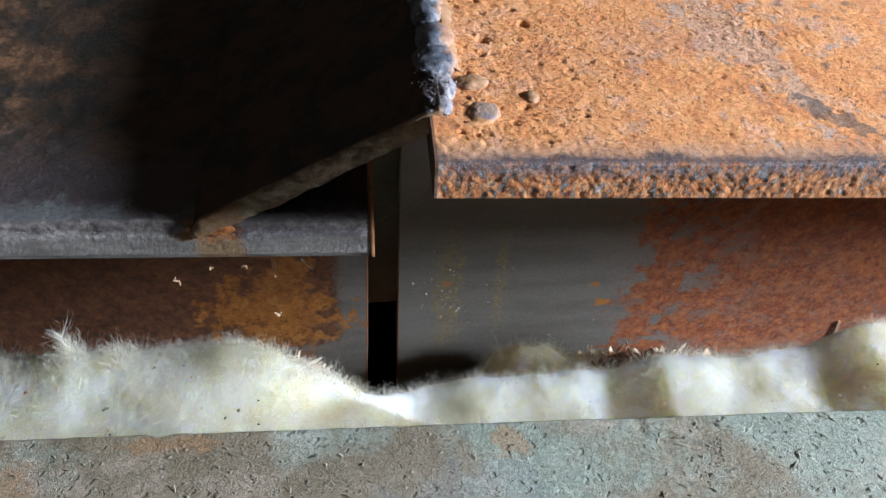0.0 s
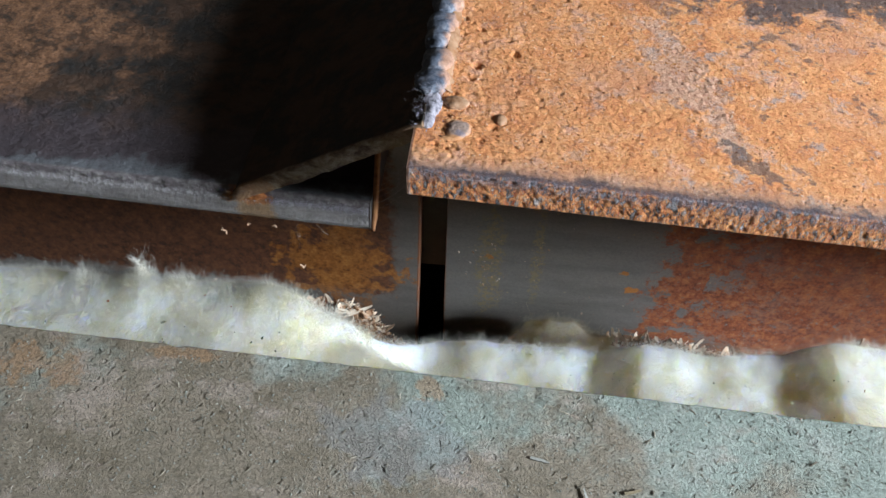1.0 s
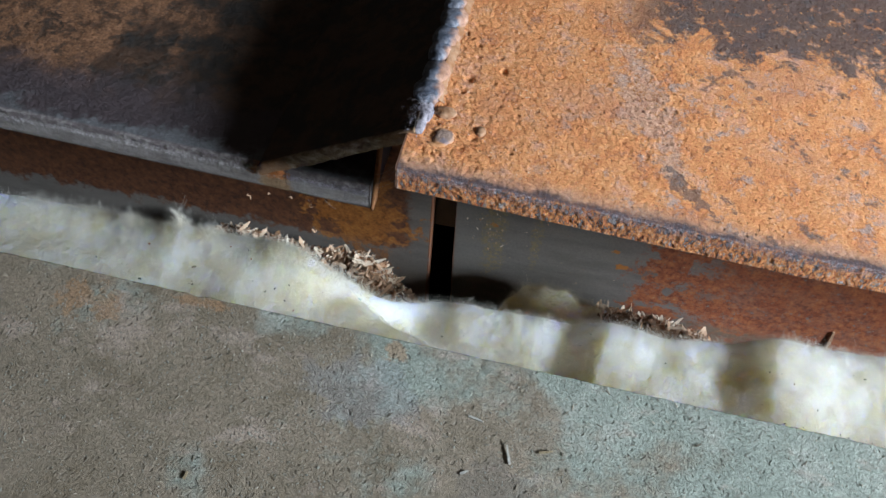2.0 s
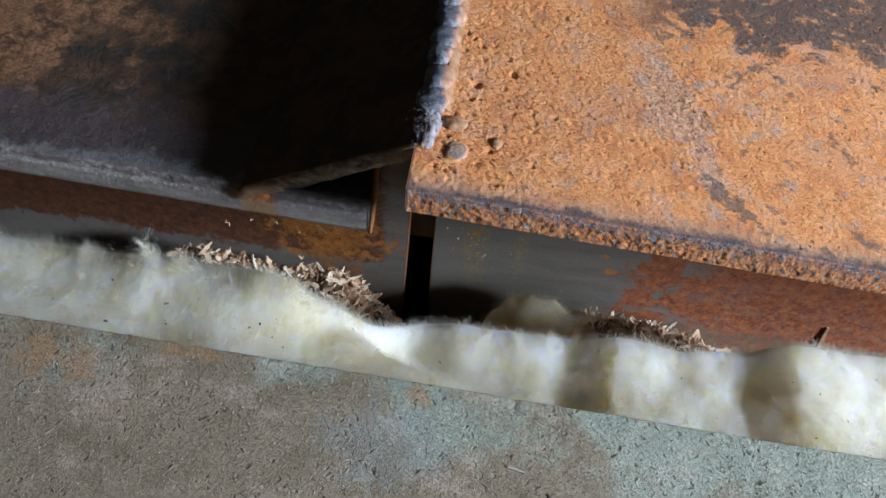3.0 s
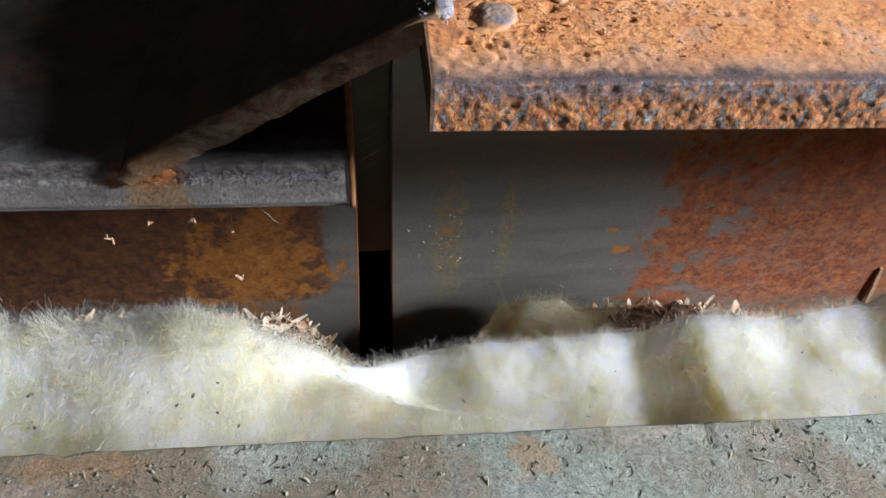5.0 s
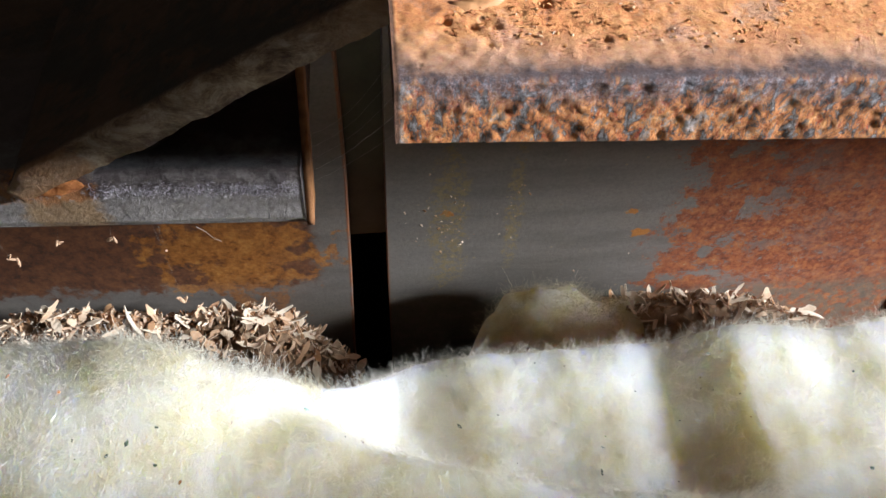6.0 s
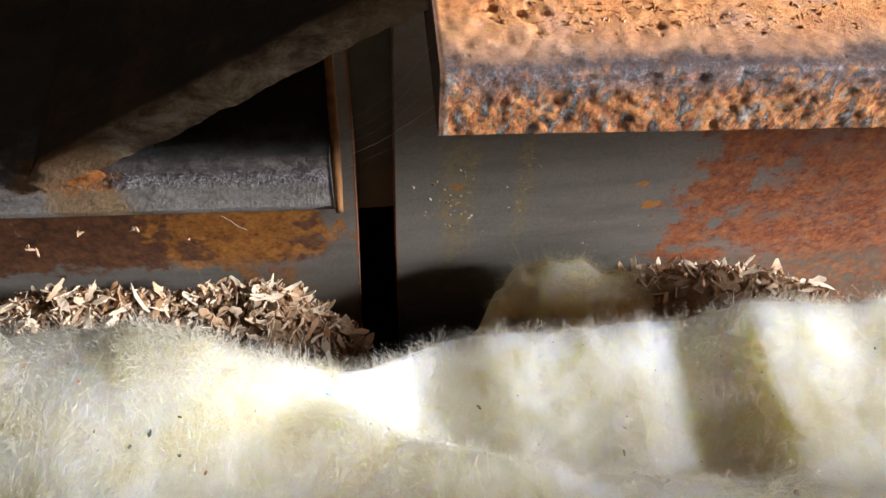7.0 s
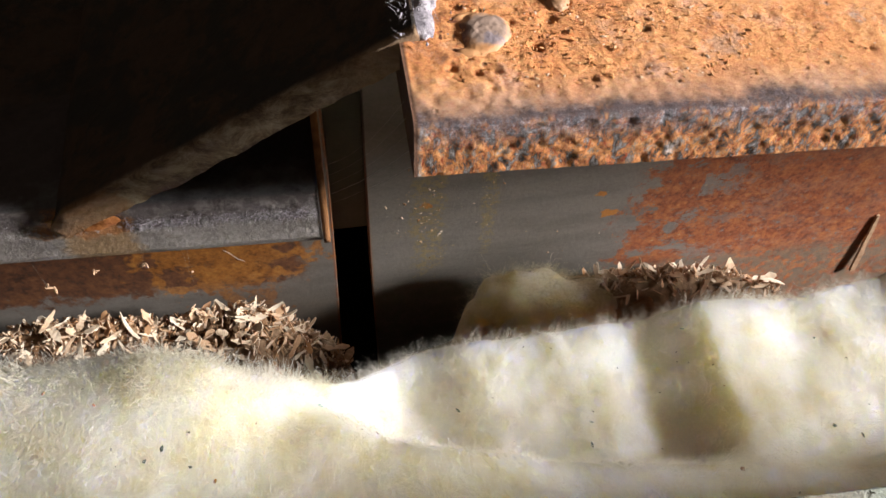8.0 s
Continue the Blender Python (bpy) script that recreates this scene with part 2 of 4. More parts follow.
def make_left_plate():
    n = Nodes("shade_darkened_rusted_steel", 0.7)
    grain = n.noise(0.0014, 6, 0.75)
    # rust browns taken near black, to carry the shadow lying over the plate
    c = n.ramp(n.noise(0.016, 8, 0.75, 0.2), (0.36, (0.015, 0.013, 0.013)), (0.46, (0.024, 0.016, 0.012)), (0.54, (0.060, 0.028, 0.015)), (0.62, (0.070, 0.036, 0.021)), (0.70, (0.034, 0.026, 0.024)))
    edge_y = n.skewed(0.032, 0.005, -0.25, 0.0)
    # rust patch, its colour raised where the plate lies lit
    patch = n.blob((-0.200, 0.285, 0.115), (0.085, 0.065, 0.05), 0.5, 0.030)
    c = n.mix(n.math("MULTIPLY", patch, n.rng(n.noise(0.009, 7, 0.75, 0.4), 0.40, 0.56, 0.1, 0.9)), c, n.ramp(grain, (0.36, (0.16, 0.070, 0.034)), (0.64, (0.36, 0.175, 0.090))))
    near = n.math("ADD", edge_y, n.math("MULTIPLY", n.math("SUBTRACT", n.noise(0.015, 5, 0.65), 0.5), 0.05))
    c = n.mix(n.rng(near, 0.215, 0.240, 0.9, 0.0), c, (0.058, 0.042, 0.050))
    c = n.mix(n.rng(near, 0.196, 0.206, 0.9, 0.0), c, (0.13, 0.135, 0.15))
    front = n.rng(edge_y, 0.1975, 0.1958)
    lip = n.ramp(n.noise(0.006, 5, 0.65, coord=n.stretched(0.4, 1, 1)), (0.3, (0.155, 0.135, 0.135)), (0.6, (0.28, 0.255, 0.255)), (0.8, (0.38, 0.355, 0.36)))
    stain = n.blob((-0.040, 0.194, 0.106), (0.008, 0.02, 0.014), 0.35, 0.006)
    lip = n.mix(n.math("MULTIPLY", stain, 0.75), lip, (0.30, 0.165, 0.06))
    weld = n.blob((-0.0425, 0.194, 0.1125), (0.0095, 0.02, 0.0042), 0.45, 0.004)
    lip = n.mix(n.math("MULTIPLY", weld, 0.9), lip, n.ramp(n.noise(0.0022, 5, 0.7), (0.35, (0.28, 0.095, 0.030)), (0.65, (0.50, 0.21, 0.075))))
    crust = n.math("MULTIPLY", n.rng(n.axis(2), 0.1105, 0.1125), n.rng(n.noise(0.003, 5, 0.7), 0.42, 0.55))
    lip = n.mix(n.math("MULTIPLY", crust, 0.7), lip, (0.10, 0.075, 0.085))
    pale = n.math("MULTIPLY", n.rng(n.math("ABSOLUTE", n.math("SUBTRACT", n.axis(2), 0.1105)), 0.0, 0.002, 1.0, 0.0), n.rng(n.noise(0.002, 4, 0.7), 0.5, 0.6))
    lip = n.mix(n.math("MULTIPLY", pale, 0.7), lip, (0.48, 0.46, 0.47))
    c = n.mix(front, c, lip)
    c = n.mix(0.4, c, n.ramp(grain, (0.28, (0.15, 0.15, 0.15)), (0.5, (0.5, 0.5, 0.5)), (0.75, (0.85, 0.85, 0.85))), "OVERLAY")
    bump = n.bump(n.noise(0.004, 7, 0.75), 0.6, 0.0030)
    bump = n.bump(grain, 0.6, 0.0014, bump)
    return n.done(c, bump)


def make_ramp():
    n = Nodes("shade_darkened_ramp_steel", 0.75)
    grain = n.noise(0.0016, 6, 0.75)
    # the ramp's shadow is in these near-black browns, same as the lower plate
    c = n.ramp(n.noise(0.016, 8, 0.75, 0.2), (0.36, (0.015, 0.013, 0.013)), (0.46, (0.024, 0.016, 0.012)), (0.54, (0.060, 0.028, 0.015)), (0.62, (0.070, 0.036, 0.021)), (0.70, (0.034, 0.026, 0.024)))
    front = n.rng(n.axis(1), 0.1965, 0.1945)
    strip = n.ramp(n.noise(0.0042, 7, 0.8, 0.5, n.stretched(0.6, 1, 1)), (0.36, (0.085, 0.046, 0.030)), (0.48, (0.24, 0.165, 0.115)), (0.60, (0.44, 0.36, 0.28)))
    under = n.math("SUBTRACT", n.axis(2), n.math("ADD", n.math("MULTIPLY", n.axis(0), 0.5486), 0.1386))
    torn = n.math("MULTIPLY", n.rng(under, -0.0005, -0.0030), n.rng(n.noise(0.004, 5, 0.7), 0.40, 0.56))
    strip = n.mix(n.math("MULTIPLY", torn, 0.75), strip, (0.085, 0.040, 0.022))
    foot = n.blob((-0.040, 0.194, 0.117), (0.012, 0.02, 0.008), 0.4, 0.005)
    strip = n.mix(n.math("MULTIPLY", foot, 0.7), strip, (0.26, 0.12, 0.045))
    top = n.rng(n.axis(0), 0.005, 0.022)
    strip = n.mix(n.math("MULTIPLY", top, 0.6), strip, (0.36, 0.20, 0.10))
    c = n.mix(front, c, strip)
    c = n.mix(0.4, c, n.ramp(grain, (0.28, (0.15, 0.15, 0.15)), (0.5, (0.5, 0.5, 0.5)), (0.75, (0.85, 0.85, 0.85))), "OVERLAY")
    bump = n.bump(n.noise(0.0035, 7, 0.75), 0.7, 0.003)
    return n.done(c, bump)


def make_wall(name, left):
    n = Nodes(name, 0.5)
    streak = n.noise(0.030, 5, 0.6, coord=n.stretched(0.5, 1, 2.2))
    grain = n.noise(0.0018, 6, 0.8)
    c = n.ramp(streak, (0.34, (0.180, 0.163, 0.150)), (0.52, (0.222, 0.203, 0.190)), (0.70, (0.245, 0.222, 0.198)))
    flake = n.noise(0.0050, 7, 0.8)
    if left:
        mask = n.rng(n.math("ADD", n.axis(2), n.math("MULTIPLY", n.math("SUBTRACT", n.noise(0.016, 7, 0.8), 0.5), 0.07)), -0.126, -0.117)
        mask = n.math("MULTIPLY", mask, n.rng(n.math("ADD", n.axis(0), n.math("MULTIPLY", n.noise(0.008, 6, 0.75), 0.024)), 0.004, -0.004))
        brown = n.ramp(flake, (0.36, (0.060, 0.026, 0.018)), (0.50, (0.165, 0.062, 0.030)), (0.64, (0.26, 0.105, 0.045)))
        c = n.mix(n.math("MULTIPLY", mask, 0.93), c, brown)
        fire = n.math("MAXIMUM", n.math("MULTIPLY", n.blob((-0.042, 0.337, -0.085), (0.015, 0.05, 0.07), 1.0, 0.012), 0.7), n.math("MULTIPLY", n.blob((-0.052, 0.337, -0.093), (0.036, 0.05, 0.030), 1.4, 0.016), 0.9))
        c = n.mix(n.math("MULTIPLY", fire, 0.9), c, n.ramp(flake, (0.36, (0.20, 0.070, 0.022)), (0.50, (0.46, 0.175, 0.040)), (0.66, (0.62, 0.29, 0.075))))
    else:
        red = n.ramp(flake, (0.36, (0.165, 0.048, 0.026)), (0.50, (0.36, 0.100, 0.042)), (0.64, (0.52, 0.200, 0.070)))
        far = n.math("ADD", n.axis(0), n.math("MULTIPLY", n.math("SUBTRACT", n.noise(0.014, 7, 0.8), 0.5), 0.10))
        islands = n.rng(n.noise(0.018, 8, 0.8, 0.3, n.stretched(0.9, 1, 1.1)), 0.44, 0.49)
        mask = n.math("MULTIPLY", n.rng(far, 0.152, 0.160), n.math("MAXIMUM", islands, n.rng(far, 0.18, 0.24, 0.0, 0.85)))
        mask = n.math("MULTIPLY", mask, n.rng(n.noise(0.004, 6, 0.8), 0.36, 0.43))
        c = n.mix(n.math("MULTIPLY", mask, 0.9), c, red)
        dots = n.math("MAXIMUM", n.blob((0.049, 0.337, -0.074), (0.0028, 0.02, 0.0022), 0.7, 0.003), n.blob((0.142, 0.337, -0.094), (0.0045, 0.02, 0.0035), 0.7, 0.003))
        dots = n.math("MAXIMUM", dots, n.blob((0.135, 0.337, -0.078), (0.0028, 0.02, 0.002), 0.7, 0.003))
        c = n.mix(dots, c, (0.50, 0.205, 0.06))
        tan = n.math("MAXIMUM", n.blob((0.050, 0.337, -0.080), (0.009, 0.03, 0.055), 0.6, 0.006), n.blob((0.080, 0.337, -0.075), (0.004, 0.03, 0.045), 0.6, 0.006))
        c = n.mix(n.math("MULTIPLY", n.math("MULTIPLY", tan, n.rng(n.noise(0.0028, 5, 0.75), 0.44, 0.56)), 0.65), c, (0.34, 0.255, 0.115))
        for k in range(4):
            smear = n.blob((0.2085 + 0.0030 * k, 0.337, -0.0335 + 0.0050 * k), (0.0032, 0.02, 0.0038), 0.5, 0.003)
            c = n.mix(n.math("MULTIPLY", smear, 0.35), c, (0.36, 0.345, 0.32))
        specks = n.rng(n.math("ADD", n.cells(0.0075), n.rng(n.noise(0.02, 3), 0.4, 0.6, 0.1, 0.0)), 0.07, 0.13, 1.0, 0.0)
        c = n.mix(n.math("MULTIPLY", specks, 0.6), c, (0.42, 0.33, 0.2))
        # broken olive-grey tone below about z -0.14
        foot_tone = n.math("MULTIPLY", n.rng(n.axis(2), -0.138, -0.150), n.rng(n.noise(0.006, 5, 0.75), 0.40, 0.52))
        c = n.mix(n.math("MULTIPLY", foot_tone, 0.65), c, (0.150, 0.165, 0.135))
    bend = n.math("MULTIPLY", n.math("MINIMUM", n.math("ADD", n.axis(2), 0.047), 0.0), 0.027)
    if left:
        lip = n.rng(n.math("SUBTRACT", n.math("SUBTRACT", n.axis(0), bend), 0.0052), -0.0016, -0.0008)
    else:
        lip = n.rng(n.axis(0), 0.0222, 0.0212)
    lip = n.math("MULTIPLY", lip, n.rng(n.noise(0.006, 5, 0.7), 0.36, 0.5, 0.2, 1.0))
    c = n.mix(n.math("MULTIPLY", lip, 0.8), c, (0.30, 0.105, 0.040))
    c = n.mix(0.35, c, n.ramp(grain, (0.32, (0.2, 0.2, 0.2)), (0.5, (0.5, 0.5, 0.5)), (0.70, (0.8, 0.8, 0.8))), "OVERLAY")
    bump = n.bump(n.noise(0.004, 7, 0.7), 0.3, 0.0006)
    bump = n.bump(grain, 0.35, 0.0005, bump)
    return n.done(c, bump, n.rng(grain, 0.3, 0.7, 0.42, 0.68))


def make_plain(name, dark, light, size=0.006, rough=0.8, metal=0.0, relief=0.0006):
    n = Nodes(name, rough, metal)
    c = n.ramp(n.noise(size, 6, 0.7), (0.32, dark), (0.68, light))
    return n.done(c, n.bump(n.noise(size * 0.4, 5, 0.7), 0.6, relief))


def make_weld():
    n = Nodes("weld_metal", 0.5)
    blue = n.ramp(n.noise(0.005, 6, 0.7, 0.5), (0.34, (0.035, 0.042, 0.062)), (0.50, (0.100, 0.115, 0.155)), (0.66, (0.26, 0.26, 0.30)))
    warm = n.ramp(n.noise(0.005, 6, 0.7), (0.34, (0.26, 0.13, 0.08)), (0.50, (0.40, 0.21, 0.13)), (0.66, (0.52, 0.31, 0.22)))
    side = n.math("ADD", n.axis(0), n.math("ADD", n.math("MULTIPLY", n.math("SUBTRACT", n.noise(0.007, 5, 0.6), 0.5), 0.010), n.math("MULTIPLY", n.math("SUBTRACT", n.axis(1), 0.215), 0.010)))
    c = n.mix(n.rng(side, 0.0272, 0.0305, 0.0, 0.85), blue, warm)
    c = n.mix(0.4, c, n.ramp(n.noise(0.0012, 5, 0.75), (0.32, (0.2, 0.2, 0.2)), (0.5, (0.5, 0.5, 0.5)), (0.70, (0.85, 0.85, 0.85))), "OVERLAY")
    return n.done(c, n.bump(n.noise(0.0016, 6, 0.75), 0.5, 0.0009), n.rng(n.noise(0.006, 3), 0.3, 0.7, 0.4, 0.75))


def make_wool(name, clean, stained, hair=False):
    n = Nodes(name, 0.9)
    c = n.ramp(n.noise(0.028, 4, 0.55, 0.6), (0.36, stained), (0.50, clean), (0.75, tuple(1.04 * v for v in clean)))
    if hair:
        r = n.t.nodes.new("ShaderNodeNewGeometry").outputs["Random Per Island"]
        c = n.mix(0.3, c, n.ramp(r, (0.0, (0.30, 0.29, 0.25)), (0.5, (0.5, 0.5, 0.5)), (1.0, (0.86, 0.86, 0.86))), "OVERLAY")
        n.bsdf.inputs["Roughness"].default_value = 0.4
        n.bsdf.inputs["Specular IOR Level"].default_value = 0.4
        n.glow_through(n.mix(1.0, c, (1.0, 0.95, 0.84), "MULTIPLY"), 0.55)
        return n.done(c)
    fibre = n.noise(0.0035, 8, 0.8, 2.0, n.stretched(1.0, 0.45, 1.0))
    c = n.mix(0.25, c, n.ramp(fibre, (0.36, (0.34, 0.33, 0.29)), (0.5, (0.5, 0.5, 0.5)), (0.64, (0.74, 0.74, 0.74))), "OVERLAY")
    bump = n.bump(fibre, 0.5, 0.0008)
    n.bsdf.inputs["Subsurface Weight"].default_value = 1.0
    n.bsdf.inputs["Subsurface Radius"].default_value = (0.045, 0.034, 0.012)
    n.bsdf.inputs["Subsurface Scale"].default_value = 1.0
    n.bsdf.inputs["Specular IOR Level"].default_value = 0.1
    return n.done(c, bump)


def make_drop():
    n = Nodes("dull_weld_drop", 0.6)
    c = n.ramp(n.noise(0.004, 6, 0.7), (0.32, (0.50, 0.22, 0.095)), (0.68, (0.64, 0.32, 0.15)))
    inside = n.blob((0.0372, 0.1948, 0.1555), (0.0042, 0.0042, 0.008), 0.25, 0.003)
    c = n.mix(n.math("MULTIPLY", inside, 0.85), c, n.ramp(n.noise(0.003, 5, 0.7), (0.35, (0.20, 0.165, 0.16)), (0.65, (0.36, 0.27, 0.235))))
    c = n.mix(n.math("MULTIPLY", n.blob((0.0380, 0.1925, 0.157), (0.0018, 0.0014, 0.006), 0.5, 0.002), 0.5), c, (0.14, 0.15, 0.23))
    c = n.mix(n.blob((0.0312, 0.1952, 0.1548), (0.0026, 0.0046, 0.006), 0.35, 0.003), c, (0.17, 0.055, 0.025))
    return n.done(c, n.bump(n.noise(0.002, 5, 0.7), 0.5, 0.0004))


def make_shaving():
    n = Nodes("wood_shaving", 0.7)
    info = n.t.nodes.new("ShaderNodeObjectInfo").outputs["Random"]
    c = n.ramp(info, (0.0, (0.52, 0.27, 0.14)), (0.22, (0.74, 0.55, 0.40)), (0.8, (0.90, 0.79, 0.66)), (1.0, (0.64, 0.35, 0.18)))
    c = n.mix(0.4, c, n.ramp(n.noise(0.0012, 4, 0.6, coord=n.stretched(0.2, 1, 1)), (0.3, (0.3, 0.3, 0.3)), (0.7, (0.72, 0.7, 0.68))), "OVERLAY")
    return n.done(c, n.bump(n.noise(0.0008, 3, 0.6, coord=n.stretched(0.15, 1, 1)), 0.4, 0.0003))


def make_island(name, stops):
    n = Nodes(name, 0.92)
    n.bsdf.inputs["Specular IOR Level"].default_value = 0.15
    r = n.t.nodes.new("ShaderNodeNewGeometry").outputs["Random Per Island"]
    return n.done(n.ramp(r, *stops), n.bump(n.noise(0.0005, 4, 0.7), 0.5, 0.0003))


CONCRETE = make_concrete()
RUST = make_rust_plate()
LEFT_STEEL = make_left_plate()
RAMP_STEEL = make_ramp()
WALL_LEFT = make_wall("rusted_web_steel", True)
WALL_RIGHT = make_wall("grey_web_steel", False)
DARK_STEEL = make_plain("dark_olive_steel", (0.12, 0.112, 0.085), (0.18, 0.168, 0.13), 0.02, 0.7)
VOID_DARK = make_plain("void_dark_steel", (0.010, 0.009, 0.008), (0.022, 0.020, 0.018), 0.03, 0.9)
EDGE_RUST = make_plain("bright_edge_rust", (0.17, 0.068, 0.026), (0.36, 0.16, 0.06), 0.004, 0.85)
FOOT_RUST = make_plain("orange_foot_rust", (0.26, 0.075, 0.022), (0.50, 0.19, 0.055), 0.003, 0.9)
WELD = make_weld()
DROP = make_drop()
SPATTER = make_plain("weld_spatter", (0.17, 0.15, 0.19), (0.46, 0.43, 0.48), 0.0022, 0.8, 0.0, 0.0012)
FROST = make_plain("lavender_scale", (0.24, 0.21, 0.25), (0.52, 0.49, 0.55), 0.004, 0.85)
CRATER = make_plain("rusted_weld_crater", (0.27, 0.115, 0.045), (0.44, 0.27, 0.17), 0.005, 0.7)
WOOL = make_wool("ceramic_wool", (0.73, 0.715, 0.66), (0.69, 0.645, 0.52))
DIRTY_WOOL = make_wool("dusty_wool", (0.74, 0.68, 0.54), (0.60, 0.50, 0.34))
GLINT = make_plain("glint_white_fibre", (0.86, 0.86, 0.84), (0.94, 0.94, 0.94), 0.01, 0.25)
NAP = make_wool("wool_nap", (0.82, 0.81, 0.785), (0.78, 0.755, 0.66), True)
DUSTY_NAP = make_wool("dusty_nap", (0.72, 0.65, 0.50), (0.50, 0.41, 0.27), True)
SHAVING = make_shaving()
SHAVING_REST = make_island("wood_crumbs", ((0.0, (0.24, 0.12, 0.06)), (0.4, (0.50, 0.31, 0.19)), (0.7, (0.70, 0.52, 0.40)), (1.0, (0.84, 0.72, 0.60))))
MOUND = make_plain("brown_wood_dust", (0.15, 0.085, 0.048), (0.32, 0.20, 0.12), 0.004)
GRIT = make_island("grit", ((0.0, (0.17, 0.16, 0.14)), (0.3, (0.23, 0.23, 0.205)), (0.85, (0.28, 0.275, 0.24)), (1.0, (0.40, 0.37, 0.32))))
GRAIN = make_island("rust_grain", ((0.0, (0.20, 0.08, 0.035)), (0.20, (0.48, 0.20, 0.08)), (0.65, (0.60, 0.28, 0.11)), (0.88, (0.64, 0.38, 0.21)), (1.0, (0.70, 0.56, 0.46))))
STRAW = make_island("straw_bits", ((0.0, (0.09, 0.08, 0.065)), (0.35, (0.22, 0.19, 0.15)), (0.75, (0.36, 0.31, 0.25)), (1.0, (0.52, 0.46, 0.38))))
CHIP = make_plain("pale_wood_chip", (0.34, 0.19, 0.115), (0.50, 0.33, 0.22), 0.003)
DEBRIS = make_plain("dry_debris", (0.22, 0.17, 0.10), (0.36, 0.29, 0.19), 0.002)
WEB = make_plain("dusty_cobweb", (0.32, 0.31, 0.28), (0.46, 0.45, 0.42), 0.003, 0.9)
SPECK = make_island("specks", ((0.0, (0.05, 0.06, 0.05)), (0.5, (0.10, 0.13, 0.11)), (0.8, (0.35, 0.14, 0.06)), (1.0, (0.25, 0.5, 0.5))))


# ---- concrete slab ----
def slab():
    xs = graded(-1.4, 1.6, -0.23, 0.30, 0.0010, 0.06)
    edge = 0.1226 - 0.0175 * np.clip(xs, -0.25, 0.30) + 0.0007 * fbm(xs, xs * 0, 0.05, 3, 3) + 0.0004 * fbm(xs, xs * 0, 0.005, 3, 5)
    chip = np.exp(-((xs + 0.046) / 0.002) ** 2) * 0.0006 + np.exp(-((xs - 0.0695) / 0.0010) ** 2) * 0.0003
    edge = edge - chip
    back = graded(0.0, 1.6, 0.0, 0.16, 0.0010, 0.08)
    rows = [(0.0, -0.075), (0.0004, -0.03), (-0.0002, -0.004), (0.0, -0.0012), (0.0002, -0.00008)]
    X, Y, Z = [], [], []
    for dy, dz in rows:
        X.append(xs)
        Y.append(edge + dy + 0.0003 * fbm(xs, xs * 0 + dz, 0.004, 3, 7))
        Z.append(xs * 0 + 0.116 + dz)
    for b in back:
        y = edge - 0.0002 - b
        h = 0.0007 * fbm(xs, y, 0.03, 4, 11, 0.5) + 0.0002 * fbm(xs, y, 0.003, 2, 13)
        crack = np.abs(y - (0.1185 - 0.30 * np.clip(xs - 0.069, 0, 0.018) + 0.004 * fbm(xs, y, 0.004, 2, 17)))
        on = step(0.066, 0.070, xs) * (1 - step(0.080, 0.092, xs))
        h = h - 0.0006 * on * np.exp(-(crack / 0.0007) ** 2)
        crack2 = np.abs(xs - (0.0690 + 0.004 * fbm(y, xs, 0.004, 2, 19)))
        h = h - 0.0005 * step(0.115, 0.1175, y) * np.exp(-(crack2 / 0.0006) ** 2)
        X.append(xs)
        Y.append(y)
        Z.append(0.116 + h)
    verts = np.stack([np.array(X), np.array(Y), np.array(Z)], -1).reshape(-1, 3)
    nu, nv = len(rows) + len(back), len(xs)
    faces = [(a, d, c, b) for a, b, c, d in sheet_faces(nu, nv)]
    ob = new("floor", mesh_from("floor", verts, faces, CONCRETE))
    return tagged(ob, "worn grey-green painted concrete slab with a chipped edge", "floor", "", "structure")


slab()


# ---- steel plates ----
def loft_plate(name, xs, y_front, z_top, z_bot, y_fine, y_back, top, front, material, skew, fine=0.0008):
    """A thick plate with a rough top and a rough front face; top(x, y) and front(x, z) give the relief, skew(x) the run of its front edge."""
    run = skew(xs)
    ys = np.concatenate([np.linspace(y_back, y_fine, 10, endpoint=False), np.arange(y_fine, y_front + fine, -fine)])
    tx, ty = np.meshgrid(xs, ys)
    upper_y = ty + run
    upper_z = z_top + top(tx, upper_y)
    zs = np.concatenate([[z_top - 0.0003], np.arange(z_top - 0.0008, z_bot + 0.0003, -0.0004)])
    fx, fz = np.meshgrid(xs, zs)
    front_y = y_front + run + front(fx, fz)
    front_y[0] += 0.0003
    front_z = fz.copy()
    front_z[0] += 0.5 * top(fx[:1], front_y[:1])[0]
    low_y = np.stack([y_front + 0.0006 + run, y_front + 0.02 + run, y_back + run])
    X = np.concatenate([tx, fx, np.tile(xs, (3, 1))])
    Y = np.concatenate([upper_y, front_y, low_y])
    Z = np.concatenate([upper_z, front_z, np.full_like(low_y, z_bot)])
    verts = np.stack([X, Y, Z], -1).reshape(-1, 3)
    nu, nv = X.shape
    faces = sheet_faces(nu, nv)
    faces.append(tuple(i * nv for i in range(nu)))
    faces.append(tuple(i * nv + nv - 1 for i in reversed(range(nu))))
    return mesh_from(name, verts, faces, material)


def upper_skew(x):
    return -0.040 * np.clip(x - 0.023, 0, 0.16)


def lower_skew(x):
    return -0.032 * np.clip(x - 0.005, -0.25, 0)


